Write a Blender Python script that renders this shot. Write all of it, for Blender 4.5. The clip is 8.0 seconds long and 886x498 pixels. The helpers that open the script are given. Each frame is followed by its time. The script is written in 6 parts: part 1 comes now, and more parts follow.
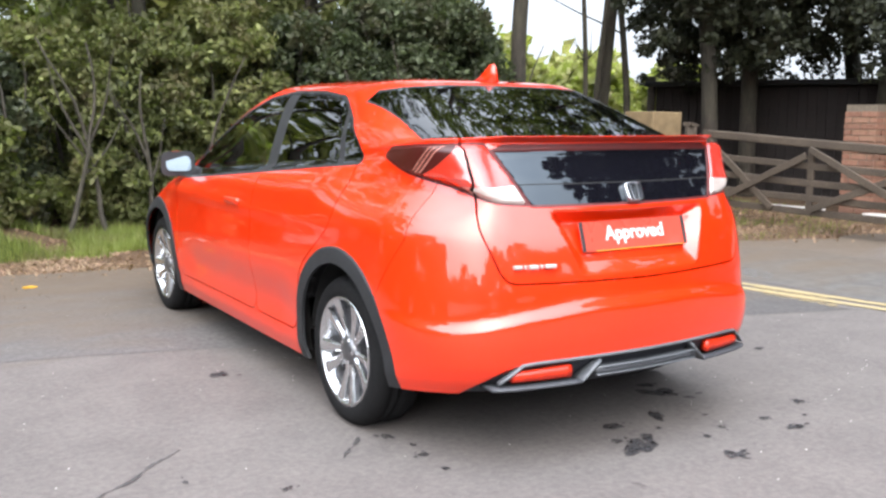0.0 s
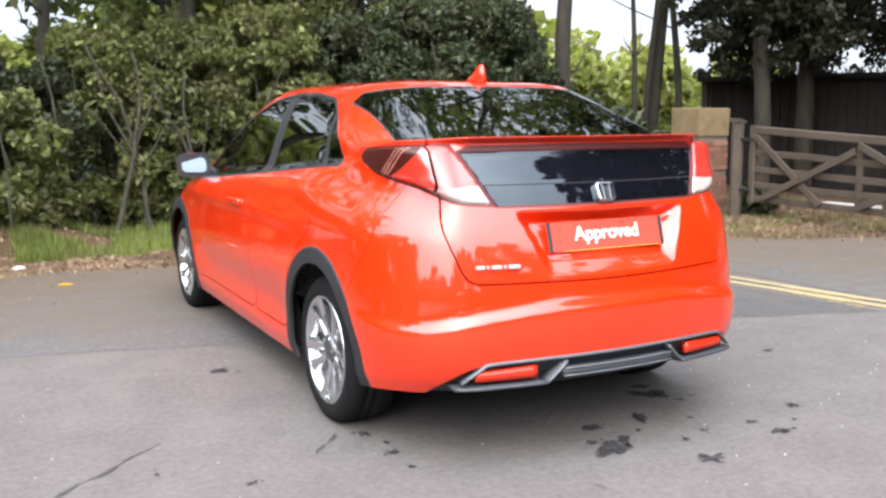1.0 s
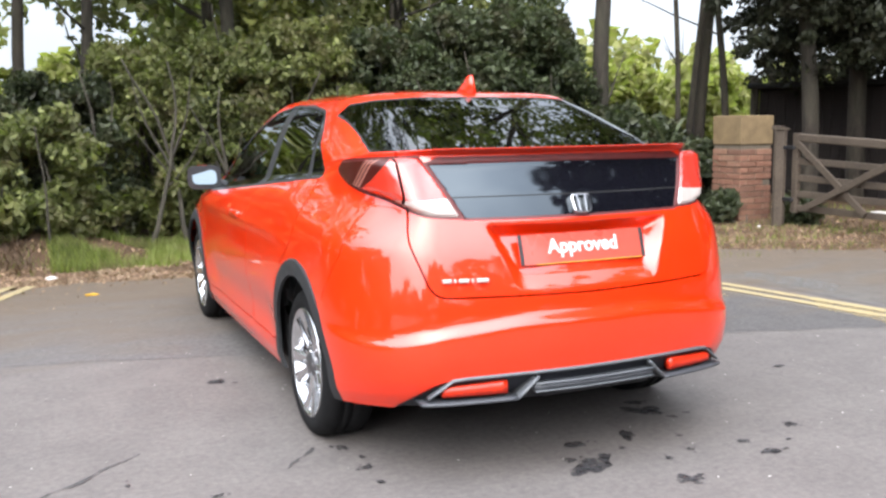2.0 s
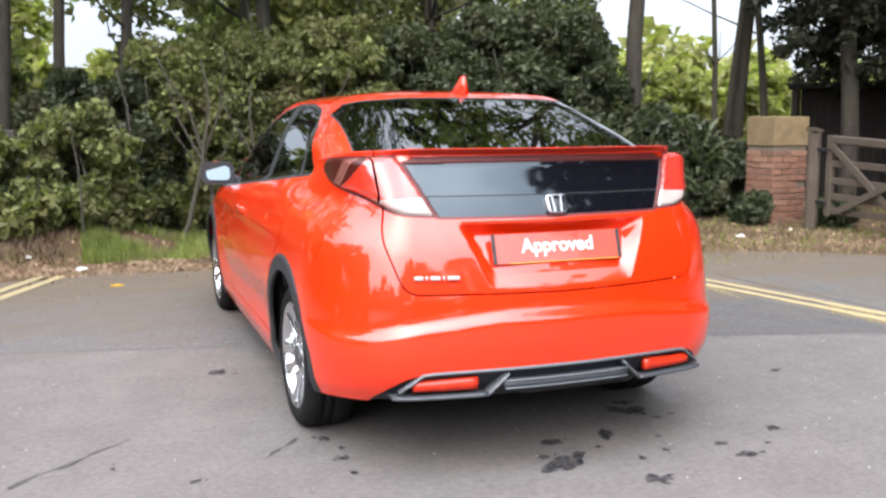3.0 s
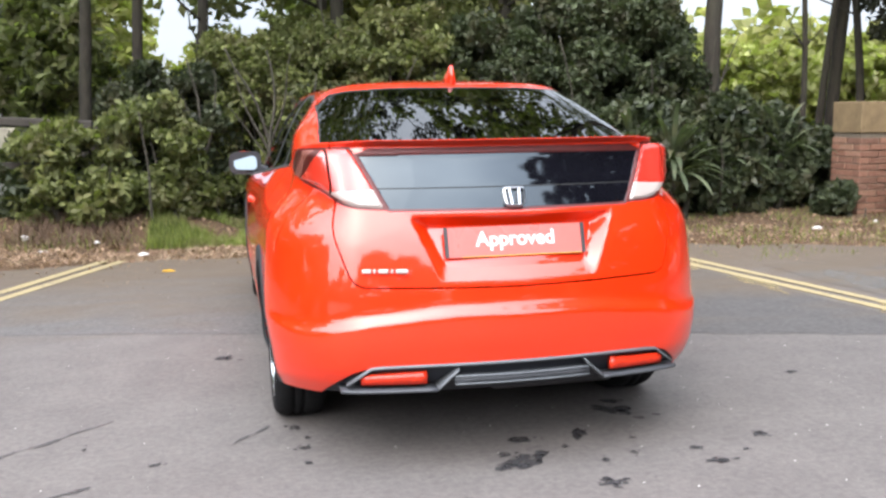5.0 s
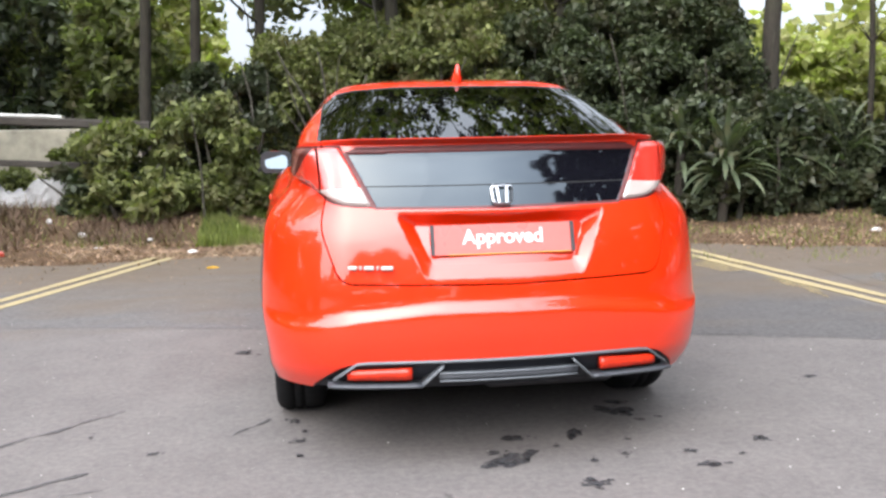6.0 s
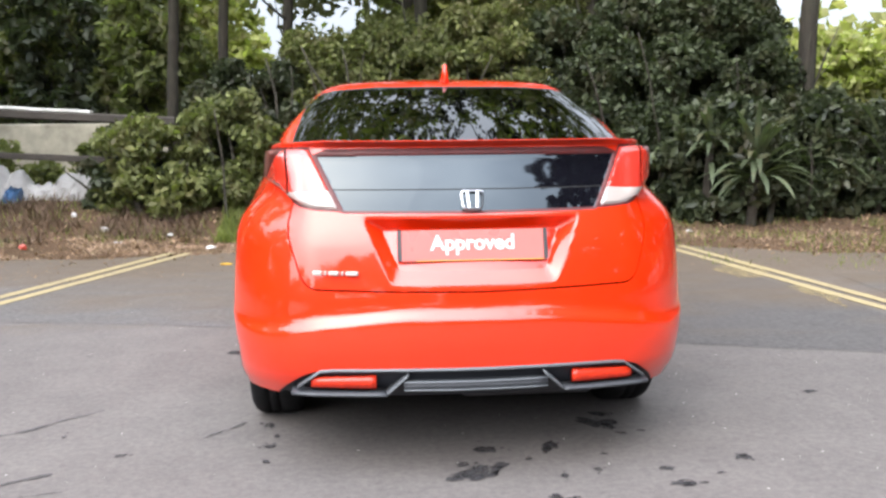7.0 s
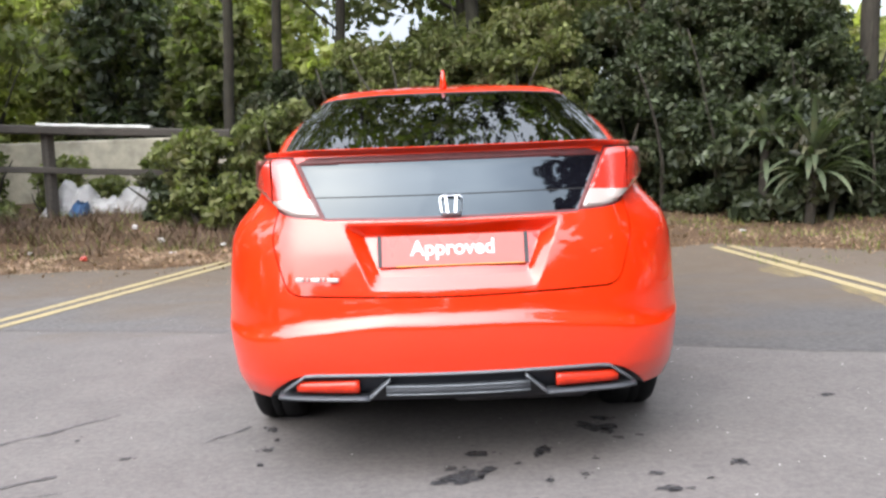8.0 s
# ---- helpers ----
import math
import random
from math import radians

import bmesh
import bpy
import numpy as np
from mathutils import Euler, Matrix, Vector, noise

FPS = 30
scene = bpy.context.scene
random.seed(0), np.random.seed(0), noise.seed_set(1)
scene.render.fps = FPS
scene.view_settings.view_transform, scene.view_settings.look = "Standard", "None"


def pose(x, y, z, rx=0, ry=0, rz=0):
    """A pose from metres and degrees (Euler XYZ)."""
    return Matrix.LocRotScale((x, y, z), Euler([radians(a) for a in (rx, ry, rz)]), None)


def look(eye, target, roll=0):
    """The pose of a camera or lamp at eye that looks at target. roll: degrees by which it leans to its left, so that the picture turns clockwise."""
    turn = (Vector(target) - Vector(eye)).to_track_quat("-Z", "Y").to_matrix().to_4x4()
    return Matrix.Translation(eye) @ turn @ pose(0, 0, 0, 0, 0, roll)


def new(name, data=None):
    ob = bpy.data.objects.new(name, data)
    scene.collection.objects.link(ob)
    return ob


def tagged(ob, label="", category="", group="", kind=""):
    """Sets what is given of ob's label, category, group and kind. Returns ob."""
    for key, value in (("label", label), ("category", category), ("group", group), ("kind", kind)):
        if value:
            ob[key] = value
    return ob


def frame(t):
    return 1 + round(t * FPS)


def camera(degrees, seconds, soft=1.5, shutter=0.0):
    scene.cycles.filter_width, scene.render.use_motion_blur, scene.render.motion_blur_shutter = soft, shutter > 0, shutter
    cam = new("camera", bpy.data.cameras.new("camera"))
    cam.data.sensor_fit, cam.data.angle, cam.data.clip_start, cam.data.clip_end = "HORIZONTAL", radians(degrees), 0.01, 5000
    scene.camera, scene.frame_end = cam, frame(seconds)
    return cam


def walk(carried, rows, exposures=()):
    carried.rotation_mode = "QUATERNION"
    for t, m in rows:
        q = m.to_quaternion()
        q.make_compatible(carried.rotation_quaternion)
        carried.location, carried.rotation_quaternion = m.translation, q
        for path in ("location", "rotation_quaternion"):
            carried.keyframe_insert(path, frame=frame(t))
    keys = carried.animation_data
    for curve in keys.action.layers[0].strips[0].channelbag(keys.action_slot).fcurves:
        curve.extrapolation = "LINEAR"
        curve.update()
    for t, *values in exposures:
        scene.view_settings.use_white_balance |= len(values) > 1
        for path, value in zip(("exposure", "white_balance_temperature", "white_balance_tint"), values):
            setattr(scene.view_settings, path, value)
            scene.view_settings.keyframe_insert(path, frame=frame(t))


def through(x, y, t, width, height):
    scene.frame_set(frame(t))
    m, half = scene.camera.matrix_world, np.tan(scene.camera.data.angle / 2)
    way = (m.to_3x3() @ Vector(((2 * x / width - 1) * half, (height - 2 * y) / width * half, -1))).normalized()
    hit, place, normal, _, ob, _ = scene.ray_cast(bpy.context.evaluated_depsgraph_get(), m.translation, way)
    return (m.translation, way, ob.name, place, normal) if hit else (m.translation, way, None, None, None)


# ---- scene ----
cam = camera(51.9, 8.0, soft=2.6)
EXPOSURE = -0.59
PATH = [
    (0, (-2.411, -0.908, 1.231), (-1.352, 0.765, 0.946), 0.4),
    (0.5, (-2.236, -1.049, 1.232), (-1.256, 0.669, 0.934), -0.7),
    (1, (-2.098, -1.12, 1.245), (-1.177, 0.631, 0.955), -0.2),
    (1.5, (-1.931, -1.158, 1.245), (-1.075, 0.629, 0.974), -0.6),
    (3, (-1.562, -1.391, 1.258), (-0.864, 0.463, 0.985), -0.2),
    (3.5, (-1.442, -1.44, 1.257), (-0.809, 0.439, 0.992), -0.1),
    (4, (-1.268, -1.463, 1.261), (-0.702, 0.436, 0.989), 0.3),
    (4.5, (-1.136, -1.473, 1.272), (-0.613, 0.435, 0.982), -0.0),
    (6, (-0.696, -1.597, 1.259), (-0.4, 0.359, 0.962), -0.9),
    (6.5, (-0.541, -1.575, 1.271), (-0.306, 0.39, 0.982), -0.3),
    (7, (-0.411, -1.543, 1.277), (-0.217, 0.424, 0.973), -0.4),
    (7.5, (-0.253, -1.53, 1.265), (-0.145, 0.442, 0.951), -1.3),
    (8, (-0.055, -1.582, 1.274), (-0.042, 0.396, 0.984), -2.2),
]
walk(cam, [(t, look(eye, target, roll)) for t, eye, target, roll in PATH], [(0.0, EXPOSURE + 0.12), (4.0, EXPOSURE + 0.04), (8.0, EXPOSURE)])

# ---- light: an overcast summer sky, a weak wide sun high behind the camera and to its left ----
world = bpy.data.worlds.new("world")
scene.world = world
world.use_nodes = True
wn = world.node_tree
wn.nodes.clear()
sky = wn.nodes.new("ShaderNodeTexSky")
sky.sky_type, sky.sun_disc = "NISHITA", False
SUN_UP, SUN_ROUND = 43.0, 216.0
sky.sun_elevation, sky.sun_rotation = radians(SUN_UP), radians(SUN_ROUND)
sky.dust_density, sky.air_density = 4.0, 1.0
cloud_map = wn.nodes.new("ShaderNodeTexNoise")
cloud_map.inputs["Scale"].default_value, cloud_map.inputs["Detail"].default_value = 2.2, 5
cloud_tone = wn.nodes.new("ShaderNodeValToRGB")
cloud_tone.color_ramp.elements[0].position, cloud_tone.color_ramp.elements[0].color = 0.3, (6.1, 6.8, 7.9, 1)
cloud_tone.color_ramp.elements[1].position, cloud_tone.color_ramp.elements[1].color = 0.7, (10.7, 11.2, 12.0, 1)
wco = wn.nodes.new("ShaderNodeTexCoord")
wn.links.new(wco.outputs["Generated"], cloud_map.inputs["Vector"])
wn.links.new(cloud_map.outputs["Fac"], cloud_tone.inputs[0])
cloud_mix = wn.nodes.new("ShaderNodeMix")
cloud_mix.data_type = "RGBA"
cloud_mix.inputs[0].default_value = 0.8
wn.links.new(sky.outputs[0], cloud_mix.inputs[6])
wn.links.new(cloud_tone.outputs[0], cloud_mix.inputs[7])
# the veiled sun brightens the cloud round it
ang = radians(SUN_ROUND)
toward = Vector((math.sin(ang) * math.cos(radians(SUN_UP)), math.cos(ang) * math.cos(radians(SUN_UP)), math.sin(radians(SUN_UP))))
wdot = wn.nodes.new("ShaderNodeVectorMath")
wdot.operation = "DOT_PRODUCT"
wdot.inputs[1].default_value = toward
wn.links.new(wco.outputs["Generated"], wdot.inputs[0])
wglow = wn.nodes.new("ShaderNodeMapRange")
wglow.interpolation_type = "SMOOTHERSTEP"
wglow.inputs["From Min"].default_value, wglow.inputs["From Max"].default_value = 0.1, 1.0
wglow.inputs["To Min"].default_value, wglow.inputs["To Max"].default_value = 1.0, 3.4
wn.links.new(wdot.outputs["Value"], wglow.inputs["Value"])
# an overcast sky is brighter overhead than at the horizon
wsep = wn.nodes.new("ShaderNodeSeparateXYZ")
wn.links.new(wco.outputs["Generated"], wsep.inputs[0])
wrise = wn.nodes.new("ShaderNodeMapRange")
wrise.inputs["From Min"].default_value, wrise.inputs["From Max"].default_value = 0.0, 1.0
wrise.inputs["To Min"].default_value, wrise.inputs["To Max"].default_value = 0.92, 2.3
wn.links.new(wsep.outputs["Z"], wrise.inputs["Value"])
wboth = wn.nodes.new("ShaderNodeMath")
wboth.operation = "MULTIPLY"
wn.links.new(wglow.outputs[0], wboth.inputs[0])
wn.links.new(wrise.outputs[0], wboth.inputs[1])
wscale = wn.nodes.new("ShaderNodeVectorMath")
wscale.operation = "SCALE"
wn.links.new(cloud_mix.outputs[2], wscale.inputs[0])
wn.links.new(wboth.outputs[0], wscale.inputs["Scale"])
wbg = wn.nodes.new("ShaderNodeBackground")
wbg.inputs["Strength"].default_value = 0.215
wout = wn.nodes.new("ShaderNodeOutputWorld")
wn.links.new(wscale.outputs[0], wbg.inputs[0])
wn.links.new(wbg.outputs[0], wout.inputs[0])

sun_data = bpy.data.lights.new("sun", "SUN")
sun_data.energy, sun_data.angle, sun_data.color = 0.7, radians(45), (1.0, 0.96, 0.9)
sun_lamp = new("sun", sun_data)
sun_lamp.matrix_world = look((20 * math.sin(ang), 20 * math.cos(ang), 20 * math.tan(radians(SUN_UP))), (0, 0, 0))


# ---- materials ----
def mat(name):
    m = bpy.data.materials.new(name)
    m.use_nodes = True
    nt = m.node_tree
    nt.nodes.clear()
    out = nt.nodes.new("ShaderNodeOutputMaterial")
    return m, nt, out


def principled(nt, out, color=(0.5, 0.5, 0.5), rough=0.5, metal=0.0, coat=0.0, coat_rough=0.03):
    b = nt.nodes.new("ShaderNodeBsdfPrincipled")
    b.inputs["Base Color"].default_value = (*color, 1)
    b.inputs["Roughness"].default_value = rough
    b.inputs["Metallic"].default_value = metal
    b.inputs["Coat Weight"].default_value = coat
    b.inputs["Coat Roughness"].default_value = coat_rough
    nt.links.new(b.outputs[0], out.inputs[0])
    return b


def coords(nt, scale=(1, 1, 1), space="Object"):
    c = nt.nodes.new("ShaderNodeTexCoord")
    mp = nt.nodes.new("ShaderNodeMapping")
    mp.inputs["Scale"].default_value = scale
    nt.links.new(c.outputs[space], mp.inputs["Vector"])
    return mp.outputs[0]


def noise_tex(nt, vec, scale, detail=6, rough=0.6, distort=0.0):
    n = nt.nodes.new("ShaderNodeTexNoise")
    n.inputs["Scale"].default_value, n.inputs["Detail"].default_value = scale, detail
    n.inputs["Roughness"].default_value, n.inputs["Distortion"].default_value = rough, distort
    nt.links.new(vec, n.inputs["Vector"])
    return n.outputs["Fac"]


def ramp(nt, fac, stops):
    r = nt.nodes.new("ShaderNodeValToRGB")
    e = r.color_ramp.elements
    while len(e) < len(stops):
        e.new(0.5)
    for el, (p, c) in zip(e, stops):
        el.position = p
        el.color = (*c, 1) if len(c) == 3 else c
    nt.links.new(fac, r.inputs[0])
    return r.outputs[0]


def mix(nt, fac, a, b, blend="MIX"):
    m = nt.nodes.new("ShaderNodeMix")
    m.data_type, m.blend_type = "RGBA", blend
    for sock, v in ((m.inputs[0], fac), (m.inputs[6], a), (m.inputs[7], b)):
        if isinstance(v, (int, float)):
            sock.default_value = v
        elif isinstance(v, tuple):
            sock.default_value = (*v, 1)
        else:
            nt.links.new(v, sock)
    return m.outputs[2]


def math_node(nt, op, a, b=0.0):
    m = nt.nodes.new("ShaderNodeMath")
    m.operation = op
    for sock, v in ((m.inputs[0], a), (m.inputs[1], b)):
        if isinstance(v, (int, float)):
            sock.default_value = v
        else:
            nt.links.new(v, sock)
    return m.outputs[0]


def bump(nt, bsdf, height, strength=0.3, distance=0.01):
    b = nt.nodes.new("ShaderNodeBump")
    b.inputs["Strength"].default_value, b.inputs["Distance"].default_value = strength, distance
    nt.links.new(height, b.inputs["Height"])
    nt.links.new(b.outputs[0], bsdf.inputs["Normal"])


def dusty(nt, col):
    """Brown dust washed onto the road from the verge, in drifts."""
    sep = nt.nodes.new("ShaderNodeSeparateXYZ")
    nt.links.new(coords(nt), sep.inputs[0])
    reach = math_node(nt, "ADD", sep.outputs["Y"], math_node(nt, "MULTIPLY", sep.outputs["X"], 0.22))
    drift = noise_tex(nt, coords(nt, (0.55, 1.6, 1)), 1.3, 7, 0.68, 0.5)
    fac = math_node(nt, "ADD", math_node(nt, "MULTIPLY", math_node(nt, "SUBTRACT", reach, 3.4), 0.28), math_node(nt, "MULTIPLY", math_node(nt, "SUBTRACT", drift, 0.5), 1.7))
    return mix(nt, ramp(nt, fac, [(0.05, (0, 0, 0)), (0.65, (0.85, 0.85, 0.85))]), col, (0.095, 0.068, 0.045))


def simple(name, color, rough=0.5, metal=0.0, coat=0.0, vary=0.12, scale=30, relief=0.0, dust=False):
    m, nt, out = mat(name)
    b = principled(nt, out, color, rough, metal, coat)
    vec = coords(nt)
    n = noise_tex(nt, vec, scale)
    lo, hi = tuple(c * (1 - vary) for c in color), tuple(min(1, c * (1 + vary)) for c in color)
    tone = ramp(nt, n, [(0.3, lo), (0.7, hi)])
    nt.links.new(dusty(nt, tone) if dust else tone, b.inputs["Base Color"])
    big = noise_tex(nt, vec, scale * 0.13, 3)
    nt.links.new(ramp(nt, big, [(0.3, (max(0, rough - 0.08),) * 3), (0.7, (min(1, rough + 0.08),) * 3)]), b.inputs["Roughness"])
    if relief:
        bump(nt, b, n, relief, 0.01)
    return m


def paint_material():
    m, nt, out = mat("red_paint")
    b = principled(nt, out, (0.80, 0.022, 0.008), 0.42, 0.0, 1.0, 0.035)
    b.inputs["Specular IOR Level"].default_value = 0.15
    b.inputs["Coat IOR"].default_value = 1.66
    vec = coords(nt)
    dust = noise_tex(nt, vec, 3.0, 5)
    nt.links.new(ramp(nt, dust, [(0.35, (0.64, 0.023, 0.0011)), (0.75, (0.67, 0.026, 0.0015))]), b.inputs["Base Color"])
    film = noise_tex(nt, vec, 14.0, 6)
    nt.links.new(ramp(nt, film, [(0.3, (0.02,) * 3), (0.8, (0.07,) * 3)]), b.inputs["Coat Roughness"])
    peel = noise_tex(nt, vec, 220.0, 2)
    bump(nt, b, peel, 0.02, 0.002)
    return m


def tinted_glass(name, tint, strength=1.0):
    m, nt, out = mat(name)
    clear = nt.nodes.new("ShaderNodeBsdfTransparent")
    clear.inputs[0].default_value = (*tint, 1)
    gloss = nt.nodes.new("ShaderNodeBsdfGlossy")
    gloss.inputs["Roughness"].default_value = 0.015
    gloss.inputs["Color"].default_value = (0.95, 0.97, 1.0, 1)
    fr = nt.nodes.new("ShaderNodeFresnel")
    fr.inputs["IOR"].default_value = 1.95
    mx = nt.nodes.new("ShaderNodeMixShader")
    nt.links.new(math_node(nt, "MULTIPLY", fr.outputs[0], strength), mx.inputs[0])
    nt.links.new(clear.outputs[0], mx.inputs[1])
    nt.links.new(gloss.outputs[0], mx.inputs[2])
    nt.links.new(mx.outputs[0], out.inputs[0])
    return m


def lens_material(name, color, ior, rough=0.08):
    m, nt, out = mat(name)
    b = principled(nt, out, color, rough, 0.0, 1.0, 0.20)
    b.inputs["Coat IOR"].default_value = ior
    vec = coords(nt)
    w = nt.nodes.new("ShaderNodeTexWave")
    w.inputs["Scale"].default_value = 60
    nt.links.new(vec, w.inputs["Vector"])
    nt.links.new(ramp(nt, w.outputs["Fac"], [(0.2, tuple(c * 0.8 for c in color)), (0.8, color)]), b.inputs["Base Color"])
    return m


def ribbed_lens():
    """Deep red lens crossed by two pale upright ribs."""
    m, nt, out = mat("deep_red_lens")
    b = principled(nt, out, (0.10, 0.004, 0.004), 0.3, 0.0, 0.15, 0.05)
    sep = nt.nodes.new("ShaderNodeSeparateXYZ")
    nt.links.new(coords(nt), sep.inputs[0])
    slant = math_node(nt, "ADD", sep.outputs["Y"], math_node(nt, "MULTIPLY", math_node(nt, "SUBTRACT", sep.outputs["Z"], 1.08), 0.9))
    fac = math_node(nt, "DIVIDE", math_node(nt, "SUBTRACT", slant, 0.385), 0.13)
    dark, pale = (0.045, 0.006, 0.004), (0.40, 0.17, 0.13)
    nt.links.new(ramp(nt, fac, [(0.0, dark), (0.10, dark), (0.115, pale), (0.145, pale), (0.16, dark), (0.27, dark), (0.285, pale), (0.31, pale), (0.33, dark), (0.43, dark), (0.445, pale), (0.465, pale), (0.48, dark)]), b.inputs["Base Color"])
    return m


def leaf_material(name, dark, light, gloss=0.45, through=0.35):
    dark, light = tuple(c * f for c, f in zip(dark, (0.90, 0.84, 0.88))), tuple(c * f for c, f in zip(light, (0.90, 0.84, 0.88)))
    m, nt, out = mat(name)
    geo = nt.nodes.new("ShaderNodeNewGeometry")
    col = ramp(nt, geo.outputs["Random Per Island"], [(0.0, tuple(c * 0.7 for c in dark)), (0.5, tuple((a + b) / 2 for a, b in zip(dark, light))), (0.86, light), (1.0, tuple(min(0.6, c * 1.9) for c in light))])
    vec = coords(nt)
    patch = noise_tex(nt, vec, 0.9, 3)
    col = mix(nt, ramp(nt, patch, [(0.35, (0, 0, 0)), (0.7, (0.6, 0.6, 0.6))]), col, tuple(min(1, c * 1.5) for c in light))
    wither = noise_tex(nt, vec, 2.3, 5, 0.7)
    old = tuple(light[1] * f for f in (0.88, 0.70, 0.40))
    col = mix(nt, ramp(nt, wither, [(0.50, (0, 0, 0)), (0.68, (0.75, 0.75, 0.75))]), col, old)
    b = principled(nt, out, light, gloss)
    b.inputs["Specular IOR Level"].default_value = 0.28
    nt.links.new(col, b.inputs["Base Color"])
    tr = nt.nodes.new("ShaderNodeBsdfTranslucent")
    nt.links.new(mix(nt, 1.0, col, (1.0, 1.25, 0.5), "MULTIPLY"), tr.inputs[0])
    mx = nt.nodes.new("ShaderNodeMixShader")
    mx.inputs[0].default_value = through
    nt.links.new(b.outputs[0], mx.inputs[1])
    nt.links.new(tr.outputs[0], mx.inputs[2])
    nt.links.new(mx.outputs[0], out.inputs[0])
    return m


def bark_material(name, dark, light, scale=6.0):
    dark, light = tuple(c * 0.40 for c in dark), tuple(c * 0.40 for c in light)
    m, nt, out = mat(name)
    b = principled(nt, out, light, 0.9)
    vec = coords(nt, (1, 1, 0.25))
    n = noise_tex(nt, vec, scale * 3, 8, 0.7, 0.6)
    big = noise_tex(nt, coords(nt), 1.4, 3)
    col = ramp(nt, n, [(0.35, dark), (0.65, light)])
    col = mix(nt, ramp(nt, big, [(0.4, (0, 0, 0)), (0.7, (0.35, 0.35, 0.35))]), col, (0.04, 0.045, 0.022))
    nt.links.new(col, b.inputs["Base Color"])
    bump(nt, b, n, 0.8, 0.03)
    return m


def asphalt_material():
    m, nt, out = mat("worn_asphalt")
    b = principled(nt, out, (0.16, 0.155, 0.155), 0.88)
    vec = coords(nt)
    grit = noise_tex(nt, vec, 160.0, 3, 0.7)
    mid = noise_tex(nt, vec, 9.0, 6, 0.65)
    big = noise_tex(nt, vec, 0.55, 5, 0.6, 0.4)
    vor = nt.nodes.new("ShaderNodeTexVoronoi")
    vor.inputs["Scale"].default_value = 95
    nt.links.new(vec, vor.inputs["Vector"])
    chips = ramp(nt, vor.outputs["Color"], [(0.0, (0.10, 0.098, 0.10)), (0.75, (0.20, 0.195, 0.195)), (1.0, (0.34, 0.33, 0.32))])
    base = ramp(nt, big, [(0.32, (0.125, 0.118, 0.122)), (0.5, (0.175, 0.168, 0.168)), (0.68, (0.235, 0.228, 0.222))])
    col = mix(nt, 0.22, base, chips)
    col = mix(nt, 0.30, col, ramp(nt, mid, [(0.3, (0.10, 0.098, 0.10)), (0.7, (0.27, 0.265, 0.26))]))
    mottle = noise_tex(nt, vec, 3.4, 7, 0.72, 0.3)
    col = mix(nt, 0.30, col, ramp(nt, mottle, [(0.36, (0.10, 0.096, 0.096)), (0.64, (0.29, 0.285, 0.275))]))
    speck = noise_tex(nt, vec, 34.0, 5, 0.75)
    col = mix(nt, 0.34, col, ramp(nt, speck, [(0.34, (0.075, 0.072, 0.073)), (0.66, (0.30, 0.292, 0.284))]))
    spots = noise_tex(nt, vec, 2.6, 4, 0.75, 1.2)
    col = mix(nt, ramp(nt, spots, [(0.66, (0, 0, 0)), (0.74, (0.65, 0.65, 0.65))]), col, (0.055, 0.052, 0.055))
    col = mix(nt, 1.0, col, (0.560, 0.506, 0.480), "MULTIPLY")
    nt.links.new(dusty(nt, col), b.inputs["Base Color"])
    nt.links.new(ramp(nt, mid, [(0.3, (0.78,) * 3), (0.7, (0.95,) * 3)]), b.inputs["Roughness"])
    h = math_node(nt, "ADD", grit, math_node(nt, "MULTIPLY", mid, 0.6))
    bump(nt, b, h, 0.25, 0.005)
    return m


def soil_material():
    m, nt, out = mat("leaf_litter_soil")
    b = principled(nt, out, (0.2, 0.15, 0.09), 0.95)
    vec = coords(nt)
    fine = noise_tex(nt, vec, 38.0, 6, 0.7)
    mid = noise_tex(nt, vec, 3.2, 6, 0.65, 0.5)
    col = ramp(nt, fine, [(0.25, (0.05, 0.036, 0.024)), (0.5, (0.15, 0.11, 0.072)), (0.78, (0.27, 0.21, 0.145))])
    col = mix(nt, ramp(nt, mid, [(0.48, (0, 0, 0)), (0.68, (0.6, 0.6, 0.6))]), col, (0.09, 0.08, 0.04))
    col = mix(nt, 1.0, col, (0.62, 0.45, 0.31), "MULTIPLY")
    nt.links.new(col, b.inputs["Base Color"])
    bump(nt, b, fine, 0.9, 0.03)
    return m


def line_material():
    m, nt, out = mat("worn_yellow_paint")
    vec = coords(nt)
    b = principled(nt, out, (0.62, 0.46, 0.14), 0.8)
    n = noise_tex(nt, vec, 30.0, 8, 0.75, 0.4)
    big = noise_tex(nt, vec, 3.0, 3)
    wear = math_node(nt, "ADD", math_node(nt, "MULTIPLY", n, 0.75), math_node(nt, "MULTIPLY", big, 0.3))
    nt.links.new(ramp(nt, wear, [(0.46, (0.31, 0.245, 0.122)), (0.58, (0.27, 0.215, 0.115)), (0.68, (0.10, 0.092, 0.078))]), b.inputs["Base Color"])
    bump(nt, b, n, 0.3, 0.004)
    return m


def soaked(name, color, scale, edge):
    """A stain that lets the ground show through in grains."""
    m, nt, out = mat(name)
    b = principled(nt, out, color, 0.75)
    vec = coords(nt)
    n = noise_tex(nt, vec, scale, 8, 0.75)
    nt.links.new(ramp(nt, n, [(edge, (0, 0, 0)), (edge + 0.22, (0.9, 0.9, 0.9))]), b.inputs["Alpha"])
    return m


